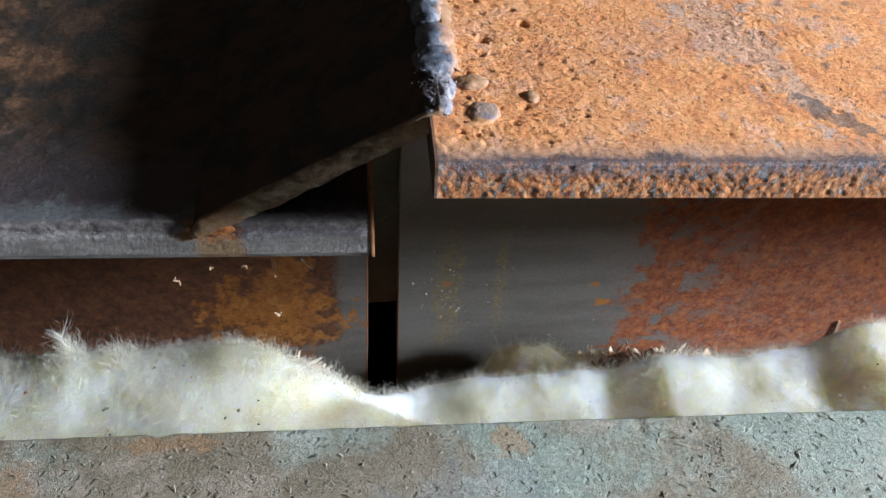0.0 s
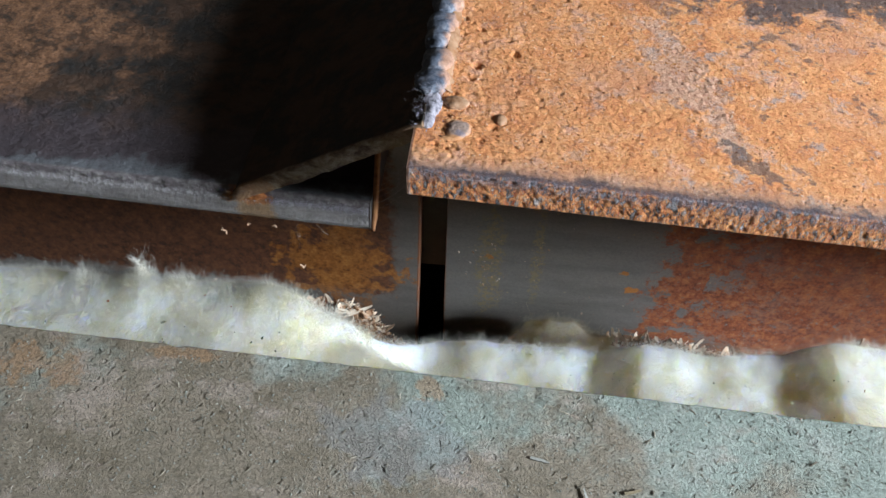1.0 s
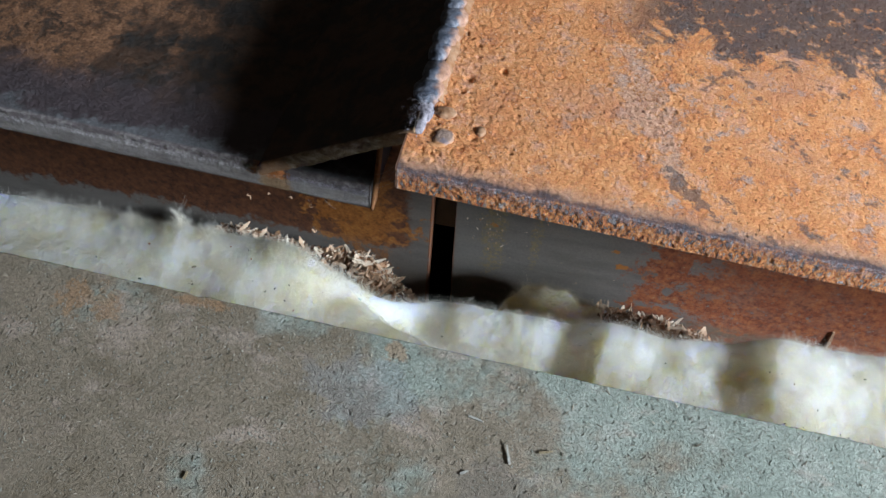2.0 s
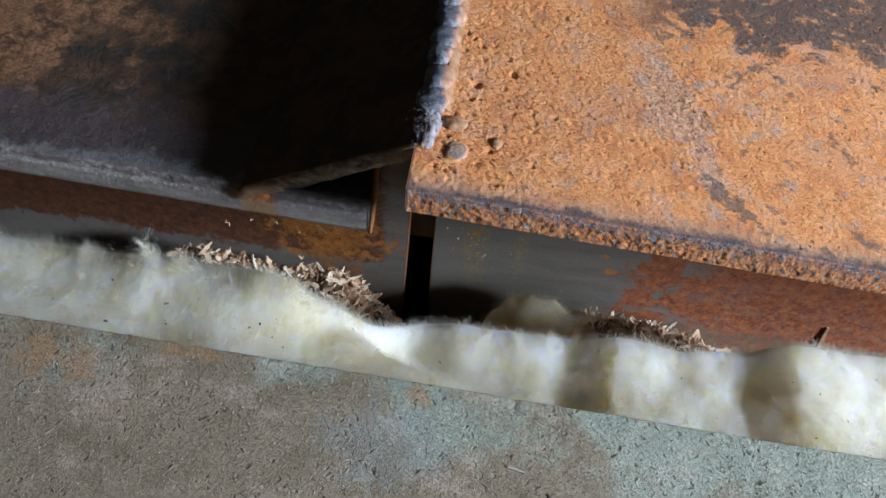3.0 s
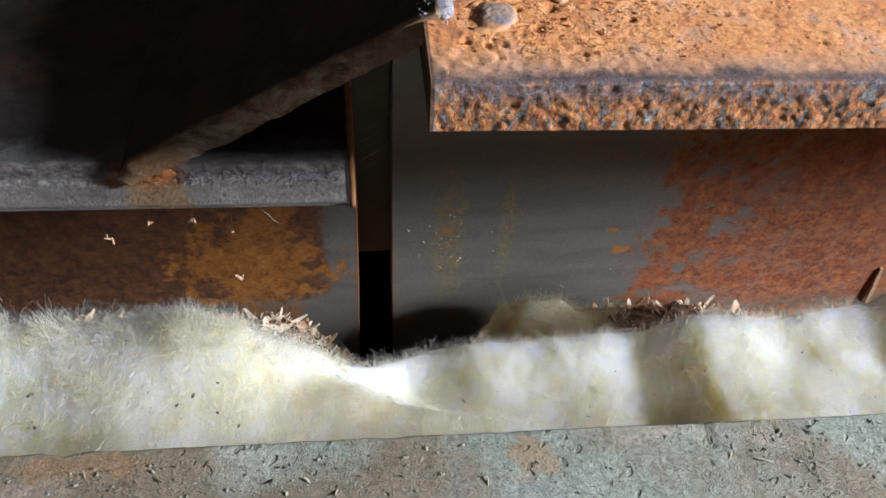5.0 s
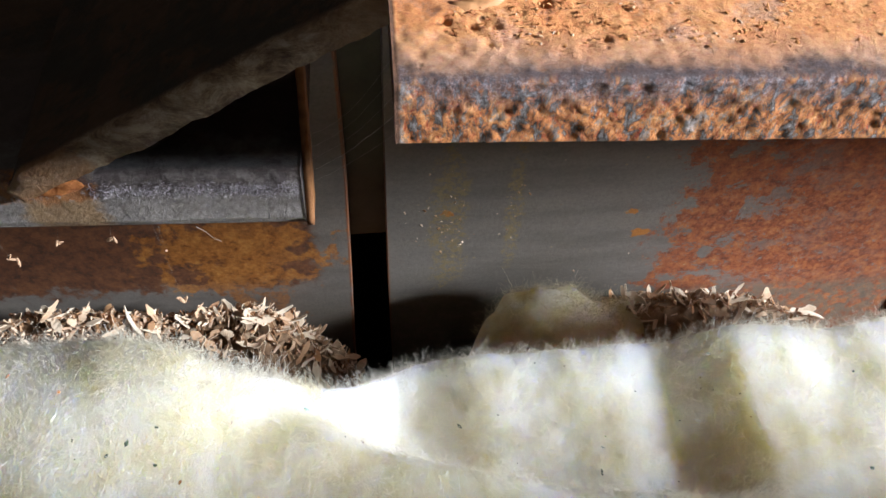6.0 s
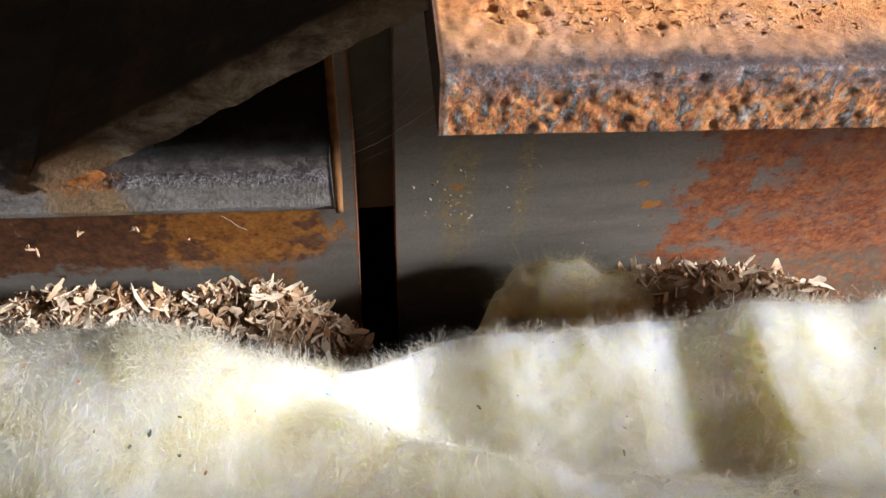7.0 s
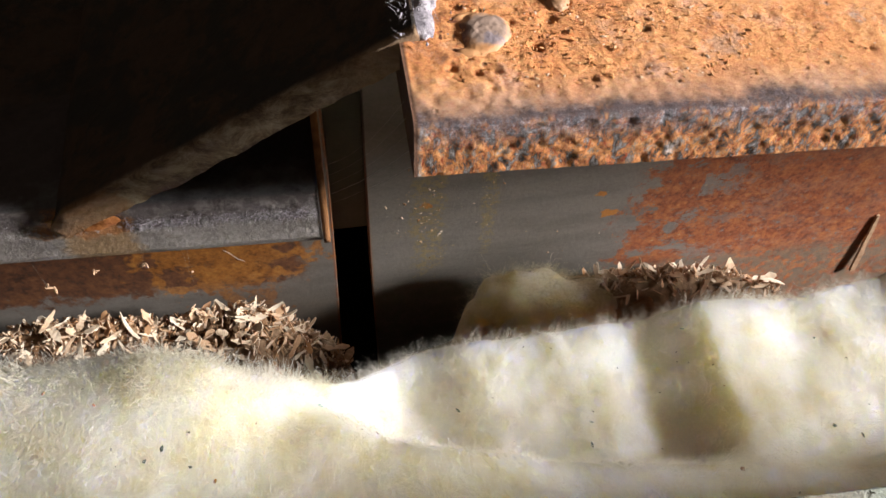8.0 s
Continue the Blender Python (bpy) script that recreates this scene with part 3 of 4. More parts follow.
rng = np.random.default_rng(5)
PITS = [(0.054, 0.239, 0.0017, 0.0015), (0.0405, 0.231, 0.0021, 0.0014), (0.0390, 0.2225, 0.0012, 0.001), (0.0485, 0.1975, 0.0016, 0.0011), (0.052, 0.201, 0.0013, 0.0009), (0.0450, 0.1905, 0.0011, 0.0012), (0.030, 0.187, 0.0009, 0.0008), (0.034, 0.1855, 0.0008, 0.0008), (0.064, 0.214, 0.0012, 0.0006)]
PITS += [(0.032 + abs(rng.normal(0, 0.034)), rng.uniform(0.182, 0.33), rng.uniform(0.0004, 0.0008), rng.uniform(0.0001, 0.0005)) for _ in range(130)]
PITS += [(rng.uniform(0.03, 0.31), rng.uniform(0.180, 0.33), rng.uniform(0.0004, 0.0007), rng.uniform(0.0001, 0.0003)) for _ in range(80)]


PITS += [(0.030 + abs(rng.normal(0, 0.030)), rng.uniform(0.180, 0.32), rng.uniform(0.0006, 0.0011), rng.uniform(0.0002, 0.0007) * rng.choice([1, 1, 1, -0.3])) for _ in range(150)]
PITS += [(rng.normal(0.118, 0.012), rng.normal(0.226, 0.020), rng.uniform(0.0006, 0.0010), rng.uniform(0.0001, 0.0004) * rng.choice([1, -1])) for _ in range(170)]
PITS += [(rng.uniform(0.06, 0.30), rng.uniform(0.180, 0.32), rng.uniform(0.0005, 0.0009), rng.uniform(0.00015, 0.0004) * rng.choice([1, -1])) for _ in range(160)]


def orange_top(x, y):
    h = 0.0008 * fbm(x, y, 0.040, 2, 21) + 0.00045 * fbm(x, y, 0.0016, 2, 23, 0.8)
    near = np.exp(-((x - 0.03) / 0.045) ** 2)
    h = h + 0.0008 * near * fbm(x, y, 0.0024, 2, 29, 0.8)
    patch = np.exp(-((x - 0.118) / 0.014) ** 2 - ((y - 0.228) / 0.030) ** 2)
    h = h + 0.0006 * patch * fbm(x, y, 0.0017, 2, 31)
    columns, rows = x[0], y[:, 0]
    for px, py, r, d in PITS:
        i0, i1 = np.searchsorted(columns, (px - 3 * r, px + 3 * r))
        j = np.nonzero(np.abs(rows - py) < 3 * r + 0.009)[0]
        if len(j) and i1 > i0:
            part_x, part_y = x[j[0]:j[-1] + 1, i0:i1], y[j[0]:j[-1] + 1, i0:i1]
            q = ((part_x - px) / r) ** 2 + ((part_y - py) / r) ** 2
            h[j[0]:j[-1] + 1, i0:i1] -= d * np.exp(-q * q)
    return h * step(0.95, 0.4, y)


def orange_front(x, z):
    """Torn ridges of the flame cut, leaning both ways, with a lumpy melted rim along the top."""
    lean = 0.8 * vnoise(x / 0.012, z * 0, 45) - 0.4
    a = fbm(x + lean * (z - 0.147), z * 0.6, 0.0021, 3, 41, 0.8)
    c = fbm(x, z, 0.0011, 2, 47)
    up = step(0.1500, 0.1530, z)
    torn = 0.00080 * a + 0.0003 * c
    rim = -0.0004 * (vnoise(x / 0.0021, z / 0.0030, 49) - 0.3) + 0.0003 * c
    return (torn * (1 - up) + rim * up) * step(0.1420, 0.1432, z)


plate_xs = graded(0.0222, 1.5, 0.0222, 0.300, 0.0005, 0.07)
upper = thing("upper_steel_plate", (0.3, 0.4, 0.14), "thick orange-rusted steel plate with a rough flame-cut edge", "steel plate")
upper.location = (0, 0, 0)
child("plate", loft_plate("plate", plate_xs, 0.1747, 0.155, 0.1420, 0.35, 1.2, orange_top, orange_front, RUST, upper_skew, 0.0006), upper)


def weld_nugget(place, size, seed=0, lumps=0.16, tilt=0.0):
    bm = bmesh.new()
    bmesh.ops.create_icosphere(bm, subdivisions=4, radius=1.0)
    lean = Euler((tilt, 0, 0)).to_matrix()
    for v in bm.verts:
        d = v.co.normalized()
        ripple = 0.022 * math.sin(17 * d.y + 5.0 * d.x * d.x + seed)
        lump = lumps * noise.fractal(d * 1.7 + Vector((seed * 3.1, 0, 0)), 1.0, 2.0, 3) + 0.03 * noise.noise(d * 9 + Vector((seed, 1, 2)))
        v.co = d * (1 + ripple + lump)
        v.co = lean @ Vector((v.co.x * size[0], v.co.y * size[1], v.co.z * size[2])) + Vector(place)
    return bm


# the bead: overlapping puddles, each lapping over the one behind it
beads = [(0.0256 - 0.006 * min(0.06, 0.0118 * k) + 0.0007 * math.sin(k * 2.1), 0.2195 + 0.0118 * k + 0.0012 * math.sin(k * 3.7), 0.1552) for k in range(13)]
for k, place in enumerate(beads):
    wide = 0.0058 + 0.0007 * math.sin(k * 1.9 + 1)
    part("weld_bead", weld_nugget(place, (wide, 0.0092, 0.0040), k, 0.10, -0.16), WELD, upper, "blue-grey weld ripple" if k == 0 else "")


def spatter_clump():
    """A frayed clump of pale slag at the bead's end."""
    bm = bmesh.new()
    r = random.Random(7)
    for k in range(70):
        c = Vector((0.0262 + r.gauss(0, 0.0022), 0.2040 + r.gauss(0, 0.0055), 0.1550 + abs(r.gauss(0, 0.0014))))
        s = r.uniform(0.00015, 0.00035)
        m = Matrix.Translation(c) @ Euler((r.uniform(0, 6), r.uniform(0, 6), r.uniform(0, 6))).to_matrix().to_4x4() @ Matrix.Diagonal((s * r.uniform(0.6, 3.2), s * 0.8, s * 0.6, 1))
        bmesh.ops.create_icosphere(bm, subdivisions=1, radius=1.0, matrix=m)
    return bm


slag = part("slag", spatter_clump(), SPATTER, upper, "frayed pale slag crust")
part("slag", weld_nugget((0.0268, 0.2070, 0.1546), (0.0034, 0.0075, 0.0026), 21), SPATTER, upper)
part("slag", weld_nugget((0.0262, 0.1985, 0.1546), (0.0026, 0.0050, 0.0018), 25), SPATTER, upper)


def weld_toe():
    """The rusty fillet where the bead runs out onto the plate."""
    ys = np.linspace(0.2140, 0.36, 180)
    prof = np.linspace(0, 1, 12)
    verts = []
    for y in ys:
        wide = 0.0046 + 0.0016 * noise.fractal(Vector((y * 140, 2, 4)), 1.0, 2.0, 3)
        tall = 0.0024 + 0.0009 * noise.fractal(Vector((y * 220, 7, 1)), 1.0, 2.0, 3)
        for u in prof:
            verts.append((0.0290 - 0.006 * min(0.06, y - 0.214) + wide * u, y, 0.1545 + tall * math.cos(u * math.pi / 2) ** 1.4 + 0.0002 * noise.noise(Vector((y * 900, u * 9, 0)))))
    return mesh_from("weld_toe", verts, [q[::-1] for q in sheet_faces(len(ys), len(prof))], CRATER)


child("weld_toe", weld_toe(), upper, "rusty pinkish weld fillet")


def blown_drop(centre, rx, ry):
    """A burst weld drop: a shallow cup with a raised rim and a deep rusty hollow at one end."""
    bm = bmesh.new()
    rings, seg = [], 56
    for i in range(30):
        r = 1.35 * (1 - i / 30.0)
        ring = []
        for k in range(seg):
            a = 2 * math.pi * k / seg
            w = 1 + 0.09 * noise.noise(Vector((math.cos(a) * 1.5, math.sin(a) * 1.5, 3.3)))
            u, v = r * math.cos(a), r * math.sin(a)
            h = 0.00055 * math.exp(-((r - 0.90) / 0.20) ** 2) * step(0.3, -0.5, u) * (1 + 0.35 * noise.noise(Vector((math.cos(a) * 2.5, math.sin(a) * 2.5, 8.1))))
            h += 0.0009 * max(0.0, 1 - ((u - 0.22) / 0.72) ** 2 - (v / 0.80) ** 2) ** 0.6
            h -= 0.0017 * math.exp(-((u + 0.60) / 0.27) ** 2 - (v / 0.55) ** 2)
            h -= 0.0012 * max(0.0, r - 0.80) * 3
            h += 0.00022 * noise.fractal(Vector((u * 4, v * 4, 1)), 1.0, 2.0, 4)
            ring.append(bm.verts.new((centre[0] + rx * u * w, centre[1] + ry * v * w, centre[2] + h)))
        rings.append(ring)
    for a, b in zip(rings, rings[1:]):
        for k in range(seg):
            bm.faces.new((a[k], a[(k + 1) % seg], b[(k + 1) % seg], b[k]))
    bm.faces.new(rings[-1])
    return bm


part("weld_crater", blown_drop((0.0354, 0.1948, 0.1551), 0.0068, 0.0062), DROP, upper, "smooth grey-brown weld drop with a rusty hollow")
part("weld_drop", weld_nugget((0.0350, 0.2085, 0.1550), (0.0044, 0.0034, 0.0016), 9), CRATER, upper)
part("weld_drop", weld_nugget((0.0510, 0.2015, 0.1549), (0.0022, 0.0026, 0.0010), 12), CRATER, upper)


def left_top(x, y):
    return 0.0012 * fbm(x, y, 0.03, 4, 51) + 0.0008 * fbm(x, y, 0.004, 3, 53)


def left_front(x, z):
    crust = step(0.1095, 0.1125, z)
    return -0.0007 * fbm(x, z * 0.5, 0.012, 3, 57) + (0.0012 * fbm(x, z, 0.0035, 4, 59) + 0.0008) * crust + 0.0016 * np.clip(0.1030 - z, 0, 1) / 0.003


lower = thing("lower_steel_plate", (0, 0, 0), "lower brown-rusted steel plate with a grey sawn edge", "steel plate")
left_xs = graded(-1.5, 0.0050, -0.24, 0.0050, 0.0008, 0.07)
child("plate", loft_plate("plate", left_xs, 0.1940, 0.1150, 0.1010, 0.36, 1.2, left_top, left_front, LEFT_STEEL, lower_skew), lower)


def box_bm(x0, x1, y0, y1, z0, z1, cut=0.0006):
    """A box with eased edges."""
    bm = bmesh.new()
    bmesh.ops.create_cube(bm, size=1.0, matrix=Matrix.Translation(((x0 + x1) / 2, (y0 + y1) / 2, (z0 + z1) / 2)) @ Matrix.Diagonal((x1 - x0, y1 - y0, z1 - z0, 1)))
    if cut:
        bmesh.ops.bevel(bm, geom=bm.edges[:], offset=cut, segments=2, affect="EDGES")
    return bm


def end_web():
    """The thin upright that closes the wedge under the ramp, with a burnt outer edge."""
    ys = np.linspace(0.0, 1.0, 24)
    zs = np.linspace(0.1018, 0.1385, 40)
    bm = bmesh.new()
    grids = []
    for side, x in ((0, 0.0052), (1, 0.0066)):
        grid = []
        for y in ys:
            col = []
            for z in zs:
                front = 0.1930 + 0.62 * (z - 0.1018) + 0.0003 * float(noise.noise(Vector((z * 600, 1, 2))))
                rear = front + 0.0070
                yy = front + (rear - front) * y
                col.append(bm.verts.new((x + 0.00012 * noise.noise(Vector((y * 4, z * 400, side * 7))), yy, z)))
            grid.append(col)
        grids.append(grid)
    a, b = grids
    for i in range(len(ys) - 1):
        for j in range(len(zs) - 1):
            bm.faces.new((a[i][j], a[i][j + 1], a[i + 1][j + 1], a[i + 1][j]))
            bm.faces.new((b[i][j], b[i + 1][j], b[i + 1][j + 1], b[i][j + 1]))
    for j in range(len(zs) - 1):
        bm.faces.new((a[0][j], b[0][j], b[0][j + 1], a[0][j + 1]))
    for i in range(len(ys) - 1):
        bm.faces.new((a[i][0], a[i + 1][0], b[i + 1][0], b[i][0]))
    return bm


def foot_lump(centre, size, seed):
    """A crusty blob of rust at the ramp's foot, with a hole blown through it."""
    bm = bmesh.new()
    bmesh.ops.create_icosphere(bm, subdivisions=4, radius=1.0)
    for v in bm.verts:
        d = v.co.normalized()
        r = 1 + 0.22 * noise.fractal(d * 2.3 + Vector((seed, 0, 0)), 1.0, 2.0, 4)
        hole = math.exp(-((d.x - 0.05 - 0.5 * d.z) / 0.30) ** 2 - ((d.z - 0.15 * d.x) / 0.22) ** 2) * (1 if d.y < 0 else 0)
        r *= 1 - 0.75 * hole
        v.co = Vector((d.x * r * size[0], d.y * r * size[1], d.z * r * size[2])) + Vector(centre)
    return bm


part("rust_lump", foot_lump((-0.0405, 0.1968, 0.1128), (0.0058, 0.0022, 0.0027), 3), FOOT_RUST, lower, "crusty orange rust lump with a small hole")
g = np.random.default_rng(31)
n_fray = 2200
fray_x = np.where(g.random(n_fray) < 0.75, g.uniform(-0.034, 0.0045, n_fray), g.uniform(-0.20, -0.05, n_fray))
fray = np.column_stack([fray_x, 0.1940 + lower_skew(fray_x) + g.uniform(-0.0002, 0.0006, n_fray), 0.1112 + g.normal(0, 0.0010, n_fray)])


part("end_web", end_web(), EDGE_RUST, lower, "thin orange-rusted upright web")


def ramp_plate():
    """The sloping plate between the two levels; its front edge is torn along the underside."""
    us = np.linspace(0, 1, 150)
    ys = np.concatenate([[0.1940], np.linspace(0.1946, 0.42, 60), [1.2]])
    bm = bmesh.new()
    grid = []
    for u in us:
        x = -0.0475 + 0.0725 * u
        z = 0.1168 + 0.0402 * u
        z -= 0.0026 * math.exp(-(u / 0.030) ** 2)
        torn = 0.0009 * noise.fractal(Vector((x * 160, 3, 1)), 1.0, 2.0, 4)
        thick = 0.0062 - 0.0024 * math.exp(-(u / 0.030) ** 2) - 0.0006 * u + 0.0008 * math.exp(-((u - 0.35) / 0.15) ** 2) + torn
        top, low = [], []
        for y in ys:
            d = 0.0005 * noise.fractal(Vector((x * 90, y * 90, 0)), 1.0, 2.0, 3)
            ease = 0.0004 if y == ys[0] else 0.0
            top.append(bm.verts.new((x, y, z + d - ease)))
            low.append(bm.verts.new((x + 0.0024, y, z - thick + ease)))
        grid.append((top, low))
    for (t0, l0), (t1, l1) in zip(grid, grid[1:]):
        for j in range(len(ys) - 1):
            bm.faces.new((t0[j], t1[j], t1[j + 1], t0[j + 1]))
            bm.faces.new((l0[j], l0[j + 1], l1[j + 1], l1[j]))
        bm.faces.new((t0[0], l0[0], l1[0], t1[0]))
    for t, l in (grid[0], grid[-1]):
        for j in range(len(ys) - 1):
            bm.faces.new((t[j], t[j + 1], l[j + 1], l[j]))
    bmesh.ops.recalc_face_normals(bm, faces=bm.faces[:])
    return bm


ramp = part("ramp_plate", ramp_plate(), RAMP_STEEL)
tagged(ramp, "sloping dark steel plate welded between two plate levels", "steel plate")


# ---- webs behind the joint ----
def wall_plate(name, outline, y0, y1, material, label):
    bm = bmesh.new()
    front = [bm.verts.new((x, y0, z)) for x, z in outline]
    rear = [bm.verts.new((x, y1, z)) for x, z in outline]
    bm.faces.new(front)
    bm.faces.new(rear[::-1])
    for k in range(len(outline)):
        j = (k + 1) % len(outline)
        bm.faces.new((front[j], front[k], rear[k], rear[j]))
    bmesh.ops.recalc_face_normals(bm, faces=bm.faces[:])
    bmesh.ops.bevel(bm, geom=[e for e in bm.edges if abs(e.verts[0].co.y - e.verts[1].co.y) < 1e-6], offset=0.0005, segments=1, affect="EDGES")
    ob = part(name, bm, material, None, smooth=False)
    return tagged(ob, label, "steel web", "", "structure")


slot_l = [(0.0052, 0.10), (0.0050, -0.047), (0.0036, -0.110), (0.0012, -0.19), (-0.001, -0.30)]
slot_r = [(0.0235, 0.14), (0.0214, -0.042), (0.0206, -0.122), (0.0210, -0.168), (0.0216, -0.225), (0.022, -0.30)]
wall_plate("wall_left", [(-1.4, 0.10), (-1.4, -0.30)] + slot_l[::-1], 0.337, 0.349, WALL_LEFT, "brown and orange rusted upright steel web")
wall_plate("wall_right", slot_r + [(1.4, -0.30), (1.4, 0.14)], 0.337, 0.349, WALL_RIGHT, "grey steel web with red rust patches")
wall_plate("wall_backing", [(-0.06, 0.14), (-0.06, -0.103), (0.09, -0.100), (0.09, 0.14)], 0.3495, 0.360, DARK_STEEL, "dark olive backing plate behind the slot")
# added closing surfaces; their near-black colour keeps the void behind the slot dark
for nm, dims, lab in (("wall_back", (-1.5, 1.6, 1.2, 1.22, -0.34, 0.16), "added closing wall, near-black for the dark void"), ("trough_floor", (-1.5, 1.6, 0.06, 1.2, -0.34, -0.30), "added trough bottom, near-black for the dark void"), ("wall_front", (-1.5, 1.6, 0.03, 0.06, -0.34, 0.040), "added trough side, near-black for the dark void")):
    tagged(part(nm, box_bm(*dims, cut=0.002), VOID_DARK, None, smooth=False), lab, "steel wall", "", "structure")


# ---- mineral wool ----
RIDGE_X = [-0.40, -0.14, -0.10, -0.07, -0.05, -0.035, -0.02, -0.005, 0.010, 0.022, 0.035, 0.050, 0.08, 0.11, 0.135, 0.16, 0.20, 0.25, 0.32, 0.37, 0.42, 0.60]
RIDGE_Y = [0.205, 0.205, 0.200, 0.200, 0.198, 0.195, 0.190, 0.198, 0.212, 0.226, 0.228, 0.226, 0.226, 0.226, 0.226, 0.222, 0.228, 0.232, 0.235, 0.235, 0.235, 0.235]
RIDGE_Z = [0.035, 0.042, 0.050, 0.051, 0.056, 0.060, 0.054, 0.026, 0.000, -0.017, -0.015, -0.010, -0.009, -0.009, -0.005, 0.001, 0.003, 0.008, 0.012, -0.010, -0.045, -0.060]
STRIP_X = [-0.40, -0.02, -0.005, 0.018, 0.039, 0.09, 0.144, 0.25, 0.60]
STRIP_Y = [0.200, 0.196, 0.189, 0.176, 0.169, 0.160, 0.152, 0.142, 0.140]


def eased(x, tx, tv, width=0.008):
    """A table read with its corners rounded off."""
    return sum(w * np.interp(x + d * width, tx, tv) for d, w in ((-1.5, 0.08), (-0.8, 0.24), (0, 0.36), (0.8, 0.24), (1.5, 0.08)))


def wool_height(x, y):
    yr, zr = eased(x, RIDGE_X, RIDGE_Y), eased(x, RIDGE_X, RIDGE_Z)
    zr = zr + 0.0018 * np.exp(-((x + 0.0985) / 0.007) ** 2)
    ys = np.interp(x, STRIP_X, STRIP_Y) + 0.004 * fbm(x, x * 0, 0.02, 2, 61)
    # the upper sheet that lies against the slab
    sheet = 0.052 + 0.010 * np.clip((0.16 - y) / 0.04, -1, 1) + 0.007 * fbm(x, y, 0.05, 2, 63) + 0.0024 * fbm(x, y, 0.016, 2, 65)
    sheet = sheet - 0.020 * step(0.03, 0.20, x)
    # the blocks behind it, parted by folds
    block = zr + 0.012 * np.clip((yr - y) / 0.05, 0, 1) + 0.005 * fbm(x, y, 0.035, 2, 67) + 0.0020 * fbm(x, y, 0.012, 2, 69)
    lean = 0.14 * (y - 0.20)
    for a, b, d in ((0.1035 + lean, 0.165, 0.0090), (0.190 + lean, 0.258, 0.0085), (0.285 + lean, 0.340, 0.0080)):
        # a bulge that ends in a sharp crease, then a face that climbs away from it
        block = block - 0.0016 * np.clip((x - a + 0.014) / 0.014, 0, 1) ** 2 * (x < a) + (x >= a) * (d * np.clip((x - a) / 0.022, 0, 1) - 0.0016) * (1 - step(a + 0.022, b, x))
    mixed = step(-0.030, 0.010, x)
    left = sheet + (zr - sheet) * step(0.165, 0.197, y)
    drop = step(ys - 0.010, ys + 0.015, y)
    right = sheet * (1 - drop) + np.minimum(block, sheet) * drop
    z = left * (1 - mixed) + right * mixed
    over = np.clip(y - yr, 0, 1)
    z = z - 6.0 * over ** 2 / (over + 0.006) - 0.25 * over
    return z


def wool_tufts(x, y):
    """Matted locks: soft ridges that wander over the surface."""
    w = 0.006 * fbm(x, y, 0.02, 2, 73)
    ridge = 0.35 - np.abs(fbm((x + w) * 1.2, (y - w) * 0.7, 0.011, 3, 71, 0.6))
    return 0.0022 * ridge - 0.0007 + 0.0007 * fbm(x, y, 0.0035, 3, 75, 0.6)


def wool_blanket():
    xs = graded(-1.4, 1.5, -0.22, 0.36, 0.0012, 0.05)
    ys = np.concatenate([np.linspace(0.075, 0.115, 8, endpoint=False), np.arange(0.115, 0.262, 0.0011)])
    gx, gy = np.meshgrid(xs, ys, indexing="ij")
    z = wool_height(gx, gy)
    z = z + wool_tufts(gx, gy)
    z = np.maximum(z, -0.299)
    verts = np.stack([gx, gy, z], -1).reshape(-1, 3)
    return mesh_from("blanket", verts, sheet_faces(len(xs), len(ys)), WOOL)


wool = thing("insulation_wool", (0, 0, 0), "creamy white mineral wool stuffed along the joint", "insulation")
child("blanket", wool_blanket(), wool)


def strands(name, place, way, length, curl, material, width, parent=None, seed=0, segs=2):
    """Thin flat fibres from arrays of roots, ways, lengths and curls, joined into one mesh."""
    g = np.random.default_rng(seed)
    way = way / np.linalg.norm(way, axis=1, keepdims=True)
    side = np.cross(way, g.normal(size=way.shape))
    side /= np.linalg.norm(side, axis=1, keepdims=True)
    third = np.cross(way, side)
    count = len(place)
    L, C = length[:, None], curl[:, None]
    rows = []
    for k in range(segs + 1):
        u = k / segs
        c = place + way * L * u + side * C * L * math.sin(u * 2.2) + third * 0.5 * C * L * u * u
        w = width * (1 - 0.6 * u)
        rows += [c + third * w, c - third * w]
    verts = np.stack(rows, 1).reshape(-1, 3)
    one = np.array([(2 * k, 2 * k + 1, 2 * k + 3, 2 * k + 2) for k in range(segs)])
    quads = (one[None] + (np.arange(count) * 2 * (segs + 1))[:, None, None]).reshape(-1)
    me = bpy.data.meshes.new(name)
    me.vertices.add(len(verts))
    me.vertices.foreach_set("co", verts.astype(np.float32).ravel())
    me.loops.add(len(quads))
    me.loops.foreach_set("vertex_index", quads.astype(np.int32))
    me.polygons.add(len(quads) // 4)
    me.polygons.foreach_set("loop_start", np.arange(0, len(quads), 4, dtype=np.int32))
    me.polygons.foreach_set("use_smooth", np.ones(len(quads) // 4, dtype=bool))
    me.update(calc_edges=True)
    me.materials.append(material)
    ob = child(name, me, parent)
    ob["kind"] = "stuff"
    return ob


